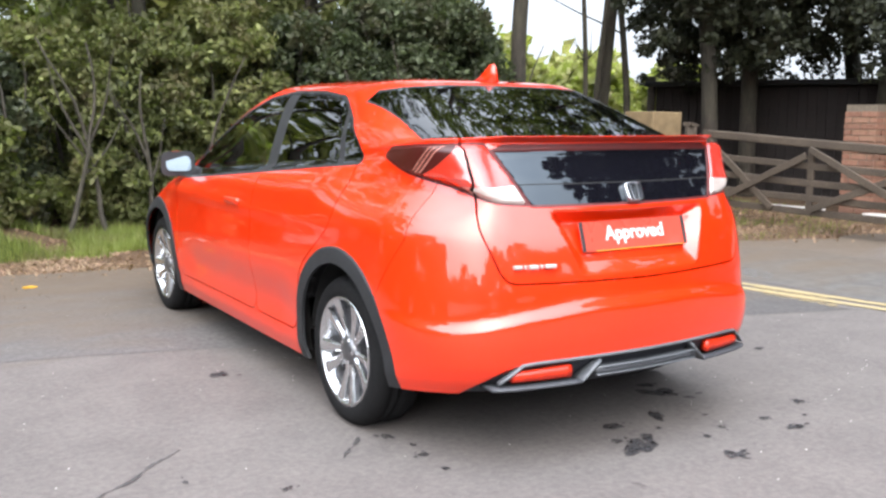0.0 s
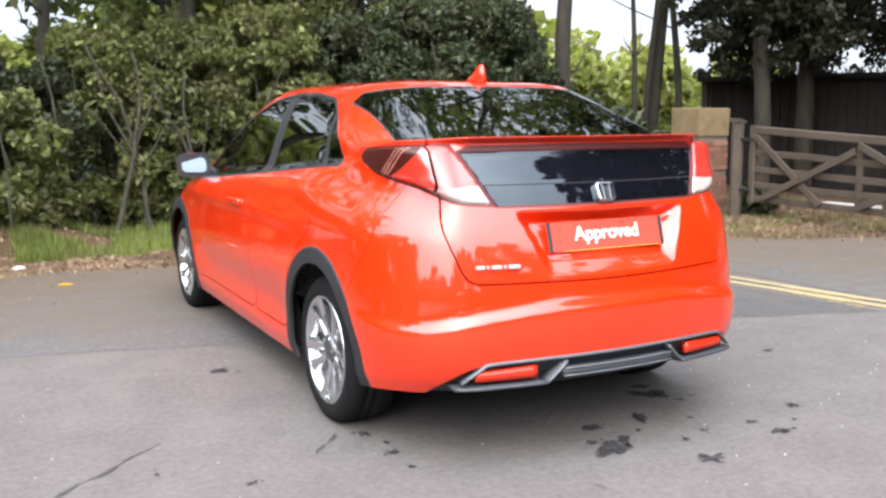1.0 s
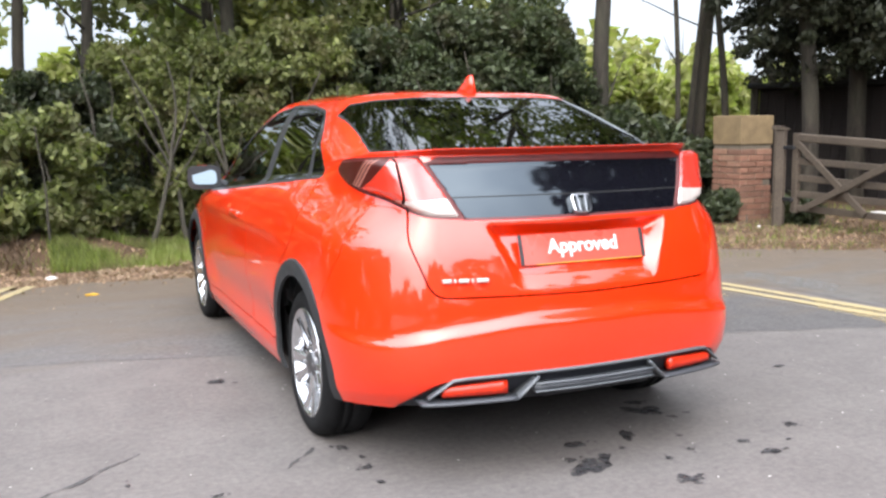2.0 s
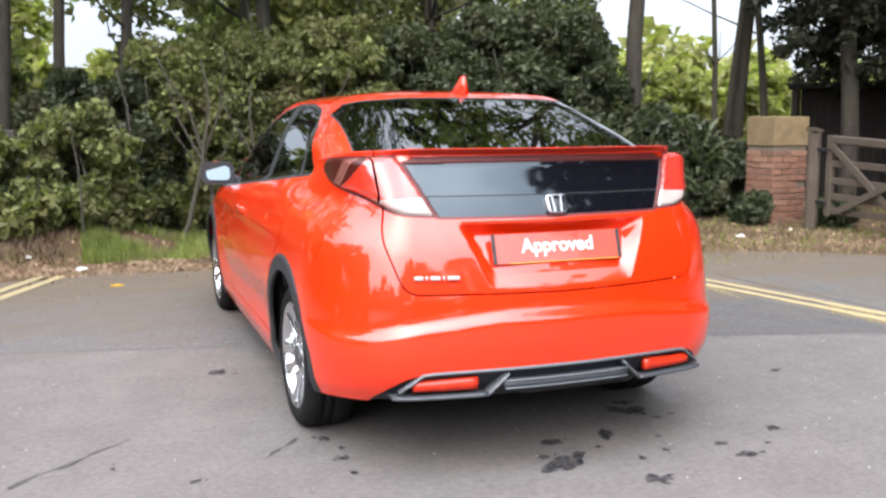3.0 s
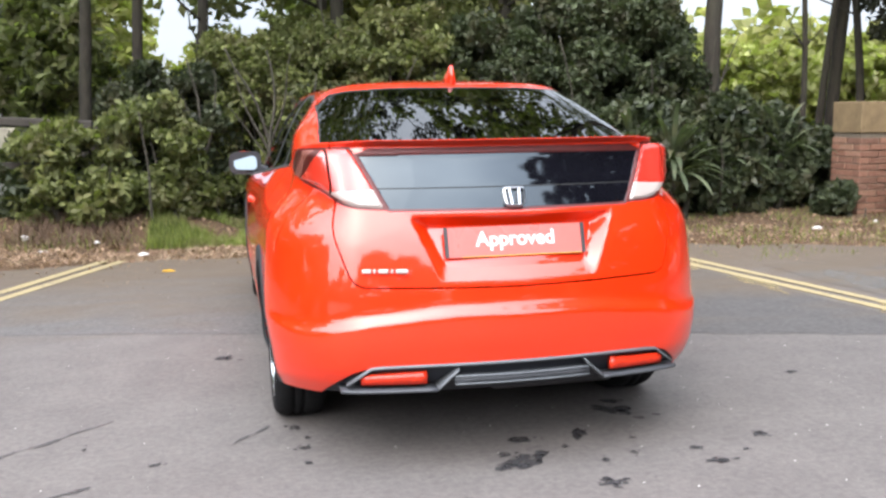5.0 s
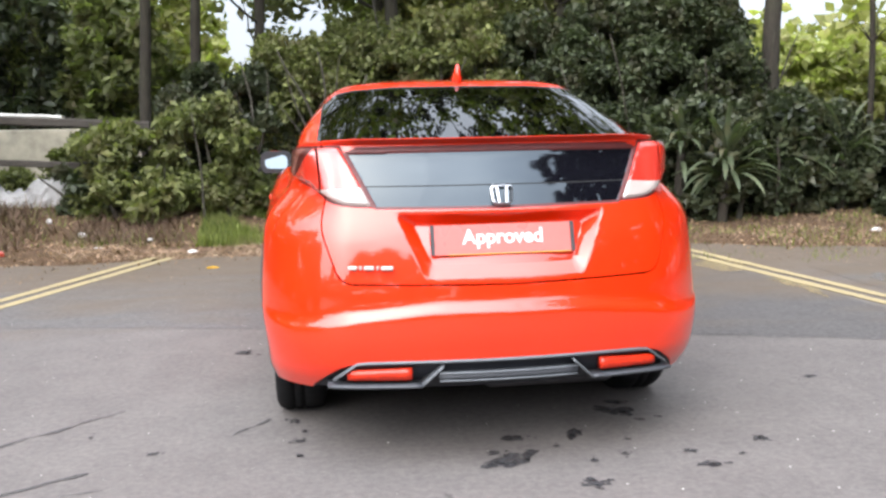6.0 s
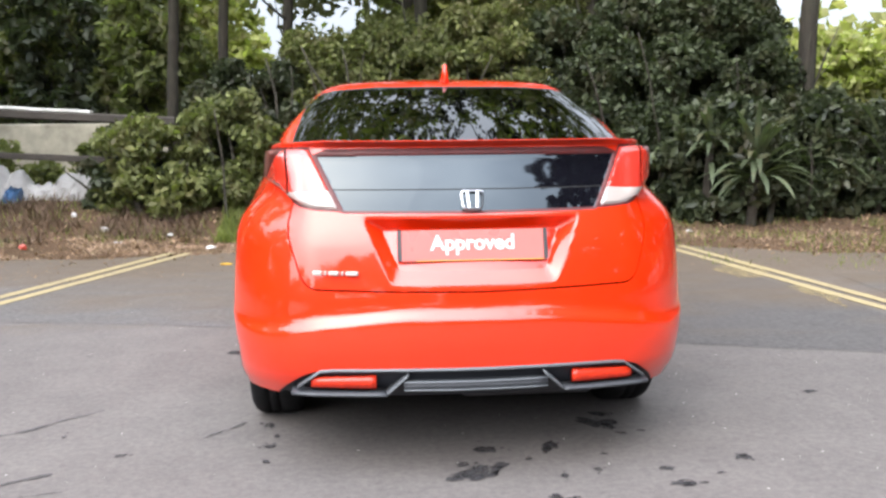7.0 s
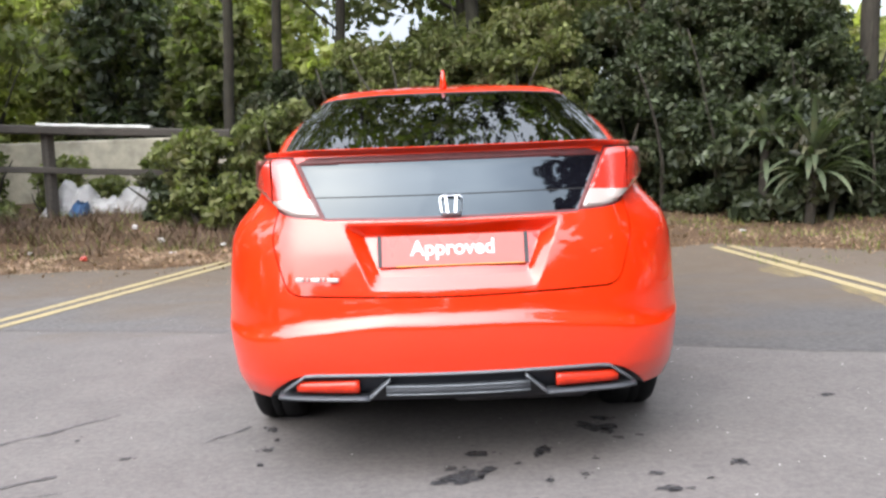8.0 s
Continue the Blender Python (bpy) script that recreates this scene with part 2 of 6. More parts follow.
def wood_material(name, dark, light):
    dark, light = tuple(c * 0.31 for c in dark), tuple(c * 0.31 for c in light)
    m, nt, out = mat(name)
    b = principled(nt, out, light, 0.85)
    vec = coords(nt, (6, 6, 6))
    w = noise_tex(nt, coords(nt, (2, 14, 14)), 4.0, 6, 0.7, 0.5)
    st = noise_tex(nt, vec, 0.35, 4)
    col = ramp(nt, w, [(0.3, dark), (0.7, light)])
    col = mix(nt, ramp(nt, st, [(0.4, (0, 0, 0)), (0.7, (0.5, 0.5, 0.5))]), col, tuple(c * 0.5 for c in dark))
    nt.links.new(col, b.inputs["Base Color"])
    bump(nt, b, w, 0.5, 0.01)
    return m


def brick_material():
    m, nt, out = mat("weathered_brick")
    b = principled(nt, out, (0.36, 0.17, 0.10), 0.9)
    info = nt.nodes.new("ShaderNodeObjectInfo")
    vec = coords(nt)
    n = noise_tex(nt, vec, 30.0, 6)
    col = ramp(nt, info.outputs["Random"], [(0.0, (0.15, 0.062, 0.036)), (0.5, (0.25, 0.10, 0.058)), (1.0, (0.29, 0.15, 0.092))])
    col = mix(nt, 0.4, col, ramp(nt, n, [(0.3, (0.085, 0.052, 0.038)), (0.75, (0.23, 0.16, 0.12))]))
    nt.links.new(col, b.inputs["Base Color"])
    bump(nt, b, n, 0.7, 0.01)
    return m


PAINT = paint_material()
BLACK_TRIM = simple("black_plastic_trim", (0.018, 0.018, 0.02), 0.45, vary=0.2, relief=0.05)
SURROUND = simple("dark_maroon_trim", (0.075, 0.005, 0.004), 0.55, 0.0, 0.0, vary=0.2)
CLADDING = simple("grey_black_cladding", (0.015, 0.016, 0.018), 0.65, vary=0.2, scale=60, relief=0.1)
DIFFUSER = simple("grey_diffuser_plastic", (0.010, 0.011, 0.015), 0.6, vary=0.2, scale=40, relief=0.05)
DIFFUSER_BLADE = simple("grey_blade", (0.05, 0.053, 0.06), 0.5, 0.1, vary=0.1)
DIFFUSER_LIP = simple("satin_grey_lip", (0.105, 0.112, 0.12), 0.4, 0.2, vary=0.1)
UNDERBODY = simple("underbody_black", (0.008, 0.008, 0.008), 0.9)
GLASS_DARK = tinted_glass("privacy_glass", (0.012, 0.013, 0.014))
GLASS_CLEAR = tinted_glass("window_glass", (0.30, 0.34, 0.33))
GLASS_PANEL = simple("black_gloss_panel", (0.004, 0.004, 0.006), 0.03, 0.0, 1.0, vary=0.1)
for n_ in GLASS_PANEL.node_tree.nodes:
    if n_.type == "BSDF_PRINCIPLED":
        n_.inputs["Coat Weight"].default_value, n_.inputs["IOR"].default_value = 0.0, 1.62
        n_.inputs["Specular Tint"].default_value = (0.80, 0.92, 1.0, 1)
LENS_RED = lens_material("red_lens", (0.50, 0.030, 0.014), 2.1)
LENS_GATE = lens_material("red_gate_lens", (0.47, 0.030, 0.018), 1.45)
LENS_DEEP = ribbed_lens()
LENS_PALE = lens_material("pale_red_lens", (0.42, 0.25, 0.21), 1.8)
LENS_WHITE = lens_material("clear_white_lens", (0.42, 0.36, 0.33), 1.6)
REFLECTOR = simple("red_reflector", (0.50, 0.024, 0.006), 0.35, vary=0.25, scale=40)
MIRROR = simple("mirror_silver", (0.16, 0.185, 0.20), 0.04, 1.0, vary=0.02)
CHROME = simple("chrome", (0.82, 0.83, 0.85), 0.12, 1.0, vary=0.04)
SATIN_CHROME = simple("satin_chrome", (0.50, 0.47, 0.43), 0.5, 0.7, vary=0.05)
BADGE_CHROME = simple("dull_chrome", (0.60, 0.61, 0.64), 0.32, 1.0, vary=0.05)
ALLOY = simple("machined_alloy", (0.74, 0.75, 0.77), 0.22, 1.0, vary=0.06)
ALLOY_DARK = simple("dark_alloy", (0.20, 0.20, 0.21), 0.4, 0.9, vary=0.1)
RUBBER = simple("tyre_rubber", (0.009, 0.009, 0.0095), 0.85, vary=0.25, scale=50, relief=0.15)
for n_ in RUBBER.node_tree.nodes:
    if n_.type == "BSDF_PRINCIPLED":
        n_.inputs["Specular IOR Level"].default_value = 0.15
SEAT = simple("seat_fabric", (0.088, 0.092, 0.102), 0.9, vary=0.2, scale=80)
PLATE_RED = simple("plate_red", (0.408, 0.058, 0.037), 0.3, 0.0, 0.6, vary=0.05)
PLATE_WHITE = simple("plate_white", (0.576, 0.552, 0.528), 0.4, vary=0.03)
PLATE_YELLOW = simple("plate_yellow", (0.510, 0.286, 0.020), 0.4, vary=0.05)
ASPHALT = asphalt_material()
SOIL = soil_material()
LINE = line_material()
CEMENT_STREAK = soaked("worn_cement_streak", (0.15, 0.145, 0.14), 18, 0.42)
LINE_OLD = soaked("faded_yellow_paint", (0.27, 0.205, 0.10), 22, 0.40)
ASPHALT_PATCH = simple("newer_asphalt", (0.088, 0.080, 0.077), 0.85, vary=0.35, scale=30, relief=0.35, dust=True)
ASPHALT_DARK = simple("newest_asphalt", (0.066, 0.060, 0.058), 0.85, vary=0.35, scale=30, relief=0.35, dust=True)
STAIN = soaked("oil_stain", (0.026, 0.024, 0.026), 28, 0.33)
CRACK = soaked("open_crack", (0.045, 0.042, 0.042), 60, 0.34)
APRON = simple("worn_apron", (0.085, 0.080, 0.076), 0.9, vary=0.3, scale=9, relief=0.4, dust=True)
RENDERED = simple("buff_cement_render", (0.170, 0.119, 0.061), 0.95, vary=0.22, scale=9, relief=0.4)
BRICK = brick_material()
MORTAR = simple("lime_mortar", (0.129, 0.105, 0.078), 0.95, vary=0.2, scale=40, relief=0.4)
GATE_WOOD = wood_material("weathered_gate_wood", (0.125, 0.092, 0.064), (0.29, 0.215, 0.150))
DARK_WOOD = wood_material("dark_stained_boards", (0.024, 0.014, 0.012), (0.058, 0.038, 0.032))
GREY_WOOD = wood_material("grey_fence_wood", (0.10, 0.082, 0.066), (0.24, 0.20, 0.16))
BARK = bark_material("tree_bark", (0.035, 0.027, 0.020), (0.115, 0.088, 0.064))
BARK_PALE = bark_material("pale_branch_bark", (0.075, 0.062, 0.046), (0.19, 0.165, 0.125))
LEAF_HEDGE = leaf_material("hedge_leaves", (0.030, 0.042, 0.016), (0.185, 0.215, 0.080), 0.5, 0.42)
LEAF_OLIVE = leaf_material("olive_leaves", (0.044, 0.055, 0.018), (0.205, 0.235, 0.085), 0.5, 0.42)
# near-black leaves; shade inside evergreen crowns and mirrored growth is put into the colour
LEAF_DARK = leaf_material("near_black_leaves", (0.009, 0.012, 0.007), (0.027, 0.033, 0.016), 0.6, 0.12)
# pale leaf colour that carries the sunlight on distant growth
LEAF_BRIGHT = leaf_material("sunlight_tinted_leaves", (0.17, 0.20, 0.05), (0.37, 0.40, 0.14), 0.5, 0.45)
LEAF_YUCCA = leaf_material("strap_leaves", (0.035, 0.052, 0.03), (0.145, 0.185, 0.10), 0.4, 0.25)
GRASS = leaf_material("verge_grass", (0.07, 0.10, 0.02), (0.20, 0.25, 0.06), 0.6, 0.35)
DEAD_GROWTH = leaf_material("dead_undergrowth", (0.035, 0.022, 0.016), (0.15, 0.105, 0.068), 0.8, 0.1)
# white for the rail's top face, skylight put into the colour
SKYLIT_TOP = simple("skylit_rail_paint", (0.62, 0.61, 0.57), 0.8, vary=0.18, scale=9, relief=0.2)
CREAM_WALL = simple("stained_cream_wall", (0.42, 0.375, 0.285), 0.9, vary=0.35, scale=4, relief=0.3)
SHEETING = simple("dusty_white_sheeting", (0.36, 0.345, 0.33), 0.6, vary=0.2, scale=6, relief=0.2)
BLUE_PLASTIC = simple("blue_plastic", (0.034, 0.088, 0.184), 0.5, vary=0.1)
LEAF_LAUREL = leaf_material("laurel_leaves", (0.014, 0.024, 0.013), (0.078, 0.098, 0.052), 0.35, 0.3)
# darker copy of the hedge leaves, with the right end's shade in the colour
LEAF_SHADE = leaf_material("shaded_hedge_leaves", (0.014, 0.022, 0.012), (0.074, 0.097, 0.047), 0.5, 0.35)
LEAF_LIME = leaf_material("lime_leaves", (0.075, 0.095, 0.022), (0.27, 0.29, 0.085), 0.5, 0.45)
STRAW = leaf_material("dry_straw", (0.24, 0.16, 0.10), (0.46, 0.33, 0.22), 0.8, 0.1)
LITTER = leaf_material("fallen_leaves", (0.09, 0.06, 0.035), (0.28, 0.20, 0.12), 0.8, 0.1)


# ---- mesh helpers ----
def part(name, bm, material, parent=None, label=""):
    me = bpy.data.meshes.new(name)
    bm.normal_update()
    bm.to_mesh(me)
    bm.free()
    return finish(name, me, material, parent, label)


def finish(name, me, material, parent=None, label=""):
    me.materials.append(material)
    ob = new(name, me)
    ob.parent = parent
    if label:
        tagged(ob, label)
    return ob


def empty(name, at=(0, 0, 0)):
    ob = new(name)
    ob.location = at
    ob.empty_display_size = 0.2
    return ob


def smooth(bm):
    for f in bm.faces:
        f.smooth = True
    return bm


def box(bm, x0, x1, y0, y1, z0, z1, bevel=0.0, segs=2, m=None):
    made = bmesh.ops.create_cube(bm, size=1.0)
    vs = made["verts"]
    bmesh.ops.transform(bm, verts=vs, matrix=Matrix.Translation(((x0 + x1) / 2, (y0 + y1) / 2, (z0 + z1) / 2)) @ Matrix.Diagonal((x1 - x0, y1 - y0, z1 - z0, 1)))
    if bevel:
        es = list({e for v in vs for e in v.link_edges})
        r = bmesh.ops.bevel(bm, geom=es, offset=bevel, segments=segs, profile=0.6, affect="EDGES")
        vs = list({v for f in r["faces"] for v in f.verts} | {v for v in vs if v.is_valid})
    if m is not None:
        bmesh.ops.transform(bm, verts=vs, matrix=m)
    return vs


def prism(bm, pts, lo, hi, axis="y"):
    """Extrude a closed outline of 2D points between lo and hi along an axis."""
    def at(p, h):
        return {"y": (p[0], h, p[1]), "x": (h, p[0], p[1]), "z": (p[0], p[1], h)}[axis]
    a = [bm.verts.new(at(p, lo)) for p in pts]
    b = [bm.verts.new(at(p, hi)) for p in pts]
    n = len(pts)
    bm.faces.new(a)
    bm.faces.new(b[::-1])
    for i in range(n):
        bm.faces.new((a[i], b[i], b[(i + 1) % n], a[(i + 1) % n]))
    bmesh.ops.recalc_face_normals(bm, faces=bm.faces)
    return a + b


def revolve(bm, profile, segs=48, axis="x"):
    """Turn (radius, along) points round an axis."""
    rings = []
    for r, h in profile:
        ring = []
        for i in range(segs):
            a = 2 * math.pi * i / segs
            p = (h, r * math.cos(a), r * math.sin(a)) if axis == "x" else (r * math.cos(a), r * math.sin(a), h)
            ring.append(bm.verts.new(p))
        rings.append(ring)
    for a, b in zip(rings, rings[1:]):
        for i in range(segs):
            bm.faces.new((a[i], a[(i + 1) % segs], b[(i + 1) % segs], b[i]))
    bmesh.ops.recalc_face_normals(bm, faces=bm.faces)
    return rings


def round_poly(pts, r, n=5):
    out = []
    k = len(pts)
    for i in range(k):
        p, a, b = Vector(pts[i]), Vector(pts[i - 1]), Vector(pts[(i + 1) % k])
        da, db = a - p, b - p
        ra, rb = min(r, da.length * 0.45), min(r, db.length * 0.45)
        s, e = p + da.normalized() * ra, p + db.normalized() * rb
        for j in range(n + 1):
            t = j / n
            q = s * (1 - t) ** 2 + p * 2 * t * (1 - t) + e * t * t
            out.append((q.x, q.y))
    return out


def poly_distance(px, pz, pts):
    """Signed distance to a closed polygon, negative inside."""
    pts = np.array(pts)
    d = np.full(px.shape, 1e9)
    inside = np.zeros(px.shape, bool)
    for (ax, az), (bx, bz) in zip(pts, np.roll(pts, -1, 0)):
        ex, ez = bx - ax, bz - az
        wx, wz = px - ax, pz - az
        t = np.clip((wx * ex + wz * ez) / (ex * ex + ez * ez + 1e-12), 0, 1)
        d = np.minimum(d, np.hypot(wx - ex * t, wz - ez * t))
        cross = (az > pz) != (bz > pz)
        with np.errstate(divide="ignore", invalid="ignore"):
            xi = ax + (pz - az) * ex / (ez if abs(ez) > 1e-12 else 1e-12)
        inside ^= cross & (px < xi)
    return np.where(inside, -d, d)


def sstep(a, b, x):
    t = np.clip((x - a) / (b - a), 0, 1)
    return t * t * (3 - 2 * t)


def pchip(xs, ys, x):
    xs, ys = np.asarray(xs, float), np.asarray(ys, float)
    h = np.diff(xs)
    dl = np.diff(ys) / h
    m = np.zeros_like(ys)
    m[0], m[-1] = dl[0], dl[-1]
    for i in range(1, len(ys) - 1):
        if dl[i - 1] * dl[i] > 0:
            w1, w2 = 2 * h[i] + h[i - 1], h[i] + 2 * h[i - 1]
            m[i] = (w1 + w2) / (w1 / dl[i - 1] + w2 / dl[i])
    k = np.clip(np.searchsorted(xs, x) - 1, 0, len(h) - 1)
    t = (x - xs[k]) / h[k]
    return ((1 + 2 * t) * (1 - t) ** 2 * ys[k] + t * (1 - t) ** 2 * h[k] * m[k]
            + t * t * (3 - 2 * t) * ys[k + 1] + t * t * (t - 1) * h[k] * m[k + 1])




# ---- ground, road, verge ----
def grid_mesh(name, xs, ys, height, material, keep=None):
    xs, ys = np.asarray(xs), np.asarray(ys)
    X, Y = np.meshgrid(xs, ys)
    Z = height(X, Y)
    m = len(xs)
    i = (np.arange(len(ys) - 1)[:, None] * m + np.arange(m - 1)[None]).ravel()
    F = np.stack([i, i + 1, i + m + 1, i + m], 1)
    V = np.stack([X, Y, Z], -1).reshape(-1, 3)
    if keep is not None:
        F = F[keep(V[F].mean(1))]
    me = bpy.data.meshes.new(name)
    me.from_pydata(V.tolist(), [], F.tolist())
    me.polygons.foreach_set("use_smooth", np.ones(len(F), bool))
    me.update()
    me.materials.append(material)
    return new(name, me)


def wave(x, y):
    return 0.35 * np.sin(1.3 * x + 0.7 * y) + 0.3 * np.sin(2.9 * x - 1.7 * y + 1) + 0.2 * np.sin(5.3 * x + 4.1 * y) + 0.15 * np.sin(11 * x - 9 * y + 2)


def verge_edge(x):
    """Where the asphalt ends, as y for each x."""
    x = np.asarray(x, float)
    base = 6.68 + 0.08 * np.clip(x + 2, -8, 0) - 0.48 * np.clip(x - 2.5, 0, 3.6)
    return base + 0.06 * np.sin(3.1 * x) + 0.04 * np.sin(7.7 * x + 1)


def ground_height(x, y):
    d = y - verge_edge(x)
    rise = np.clip(d / 0.5, 0, 1)
    bank = 0.22 * sstep(0.4, 2.2, d) * (1 - sstep(-1.8, -0.6, x)) + 0.07 * np.clip((d - 1) / 4, 0, 1)
    return -0.02 + rise * (0.040 + 0.028 * wave(x * 0.9, y * 0.9)) + bank * (np.abs(x) < 300)


fine_x = np.concatenate([[-400, -150, -60, -30, -16], np.arange(-11, 13.01, 0.16), [16, 22, 32, 60, 150, 400]])
fine_y = np.concatenate([[-400, -150, -60, -20, -8, 0, 3], np.arange(5, 13.01, 0.16), [15, 18, 24, 40, 80, 180, 400]])
tagged(grid_mesh("ground", fine_x, fine_y, ground_height, SOIL), "brown soil strewn with dry leaf litter", "ground", kind="structure")


def road_sheet():
    bm = bmesh.new()
    xs = np.concatenate([[-80, -30, -15], np.arange(-10, 12.01, 0.1), [16, 30, 80]])
    rows = []
    for x in xs:
        e = float(verge_edge(x)) + 0.05 * noise.noise((x * 4, 1.7, 0)) + 0.03 * noise.noise((x * 13, 4.7, 0))
        ys = [-120, -40, -15, -6, -2, 0, 2, 4, e - 0.5, e, e + 0.01]
        rows.append([bm.verts.new((x, y, -0.03 if i == len(ys) - 1 else 0.0)) for i, y in enumerate(ys)])
    for a, b in zip(rows, rows[1:]):
        for j in range(len(a) - 1):
            bm.faces.new((a[j], b[j], b[j + 1], a[j + 1]))
    return part("road", bm, ASPHALT)


tagged(road_sheet(), "worn grey asphalt with cracks and stains", "road", kind="structure")


def paint_line(x0, y0, x1, y1, w, name="road_marking"):
    bm = bmesh.new()
    d = Vector((x1 - x0, y1 - y0))
    L = d.length
    d.normalize()
    nrm = Vector((-d.y, d.x))
    n = int(L / 0.06)
    prev = None
    for i in range(n + 1):
        p = Vector((x0, y0)) + d * (L * i / n)
        a = w / 2 * (1 + 0.20 * noise.noise((p.x * 9, p.y * 9, 3)))
        b = w / 2 * (1 + 0.20 * noise.noise((p.x * 9, p.y * 9, 8)))
        pair = [bm.verts.new((*(p + nrm * a), 0.006)), bm.verts.new((*(p - nrm * b), 0.006))]
        if prev:
            bm.faces.new((prev[0], prev[1], pair[1], pair[0]))
        prev = pair
    bmesh.ops.recalc_face_normals(bm, faces=bm.faces)
    ob = part(name, bm, LINE)
    return tagged(ob, "worn yellow road line on asphalt", "road marking", "double yellow lines", "structure")


def offset_line(x0, y0, x1, y1, off):
    d = Vector((x1 - x0, y1 - y0)).normalized()
    return (x0 - d.y * off, y0 + d.x * off, x1 - d.y * off, y1 + d.x * off)


LEFT_LINE = (-9.14, -9.8, -1.90, 6.75)
RIGHT_LINE = (5.45, -10.0, 2.45, 6.55)
for off in (0.0, 0.16):
    paint_line(*offset_line(*LEFT_LINE, off), 0.085)
    paint_line(*offset_line(*RIGHT_LINE, -off), 0.085)


def decal(name, pts, material, z=0.004):
    """A thin flat patch on the asphalt."""
    bm = bmesh.new()
    bm.faces.new([bm.verts.new((*p, z)) for p in pts])
    bmesh.ops.triangulate(bm, faces=bm.faces)
    bmesh.ops.recalc_face_normals(bm, faces=bm.faces)
    for f in bm.faces:
        if f.normal.z < 0:
            f.normal_flip()
    return part(name, bm, material)


def ragged(pts, amount, step=0.08, seed=0.0):
    out = []
    for i, p in enumerate(pts):
        a, b = Vector(p), Vector(pts[(i + 1) % len(pts)])
        n = max(1, int((b - a).length / step))
        for k in range(n):
            q = a + (b - a) * (k / n)
            out.append((q.x + amount * noise.noise((q.x * 5, q.y * 5, seed)) + amount * 0.5 * noise.noise((q.x * 17, q.y * 17, seed)),
                        q.y + amount * noise.noise((q.x * 5, q.y * 5, seed + 9)) + amount * 0.5 * noise.noise((q.x * 17, q.y * 17, seed + 9))))
    return out


tagged(decal("road_patch", ragged([(-3.6, 4.35), (-1.5, 3.95), (0, 3.45), (1.4, 3.12), (3.05, 2.60), (2.40, 6.3), (-1.95, 6.35)], 0.035, 0.12, 2.0), ASPHALT_PATCH, 0.002),
       "slightly darker smooth asphalt patch", "road patch", kind="structure")
tagged(decal("road_patch", ragged([(0.85, 3.34), (1.4, 3.14), (3.02, 2.64), (2.42, 6.2), (0.95, 6.25)], 0.04, 0.12, 3.0), ASPHALT_DARK, 0.003),
       "darker newer asphalt patch beside the car", "road patch", kind="structure")
tagged(decal("concrete_apron", ragged([(3.45, 2.2), (4.9, 1.6), (5.2, 4.6), (4.3, 5.25), (3.25, 5.0), (3.3, 3.4)], 0.10, 0.2, 5.0), APRON, 0.003),
       "pale worn concrete apron beside the road", "pavement", kind="structure")

for smear in ([(2.41, 5.33), (2.51, 4.92), (2.68, 4.93), (2.80, 5.19), (2.75, 5.52), (2.61, 5.50)], [(2.64, 4.58), (2.66, 4.41), (2.70, 4.17), (2.68, 3.86), (2.91, 4.32), (2.87, 4.62)], [(3.16, 3.62), (2.92, 3.20), (2.97, 2.68), (3.21, 2.86), (3.24, 3.29)]):
    tagged(decal("paint_smear", ragged(smear, 0.05, 0.05, 7.0), LINE_OLD, 0.005), "older yellow paint worn into the asphalt beside the lines", "road marking", "worn paint smears", "structure")
tagged(decal("pale_patch", ragged([(3.58, 4.71), (3.70, 4.45), (3.78, 3.84), (3.52, 3.63), (3.40, 3.94), (3.40, 4.48)], 0.06, 0.06, 11.0), CEMENT_STREAK, 0.005), "pale worn cement streak on the apron", "road patch", kind="structure")


def stain(x, y, rx, ry, turn, seed, material=STAIN):
    """A cluster of ragged blots of oil."""
    rn = random.Random(seed)
    bm = bmesh.new()
    for k in range(rn.randint(5, 11)):
        big = 1.0 if k == 0 else rn.uniform(0.12, 0.45)
        cx, cy = (0, 0) if k == 0 else (rn.gauss(0, 0.6) * rx, rn.gauss(0, 0.7) * ry)
        n = 26
        vs = []
        for i in range(n):
            a = 2 * math.pi * i / n
            r = big * (0.75 + 0.55 * noise.noise((math.cos(a) * 1.7 + seed, math.sin(a) * 1.7, k * 3.1)) + 0.25 * noise.noise((math.cos(a) * 6, math.sin(a) * 6 + seed, k)))
            px, py = cx + rx * r * math.cos(a), cy + ry * r * math.sin(a)
            vs.append(bm.verts.new((x + px * math.cos(turn) - py * math.sin(turn), y + px * math.sin(turn) + py * math.cos(turn), 0.0035 + 0.0004 * (k % 3))))
        bm.faces.new(vs)
    bmesh.ops.triangulate(bm, faces=bm.faces)
    return tagged(part("oil_stain", bm, material), "dark oil stain soaked into asphalt", "stain", "oil stains", "structure")


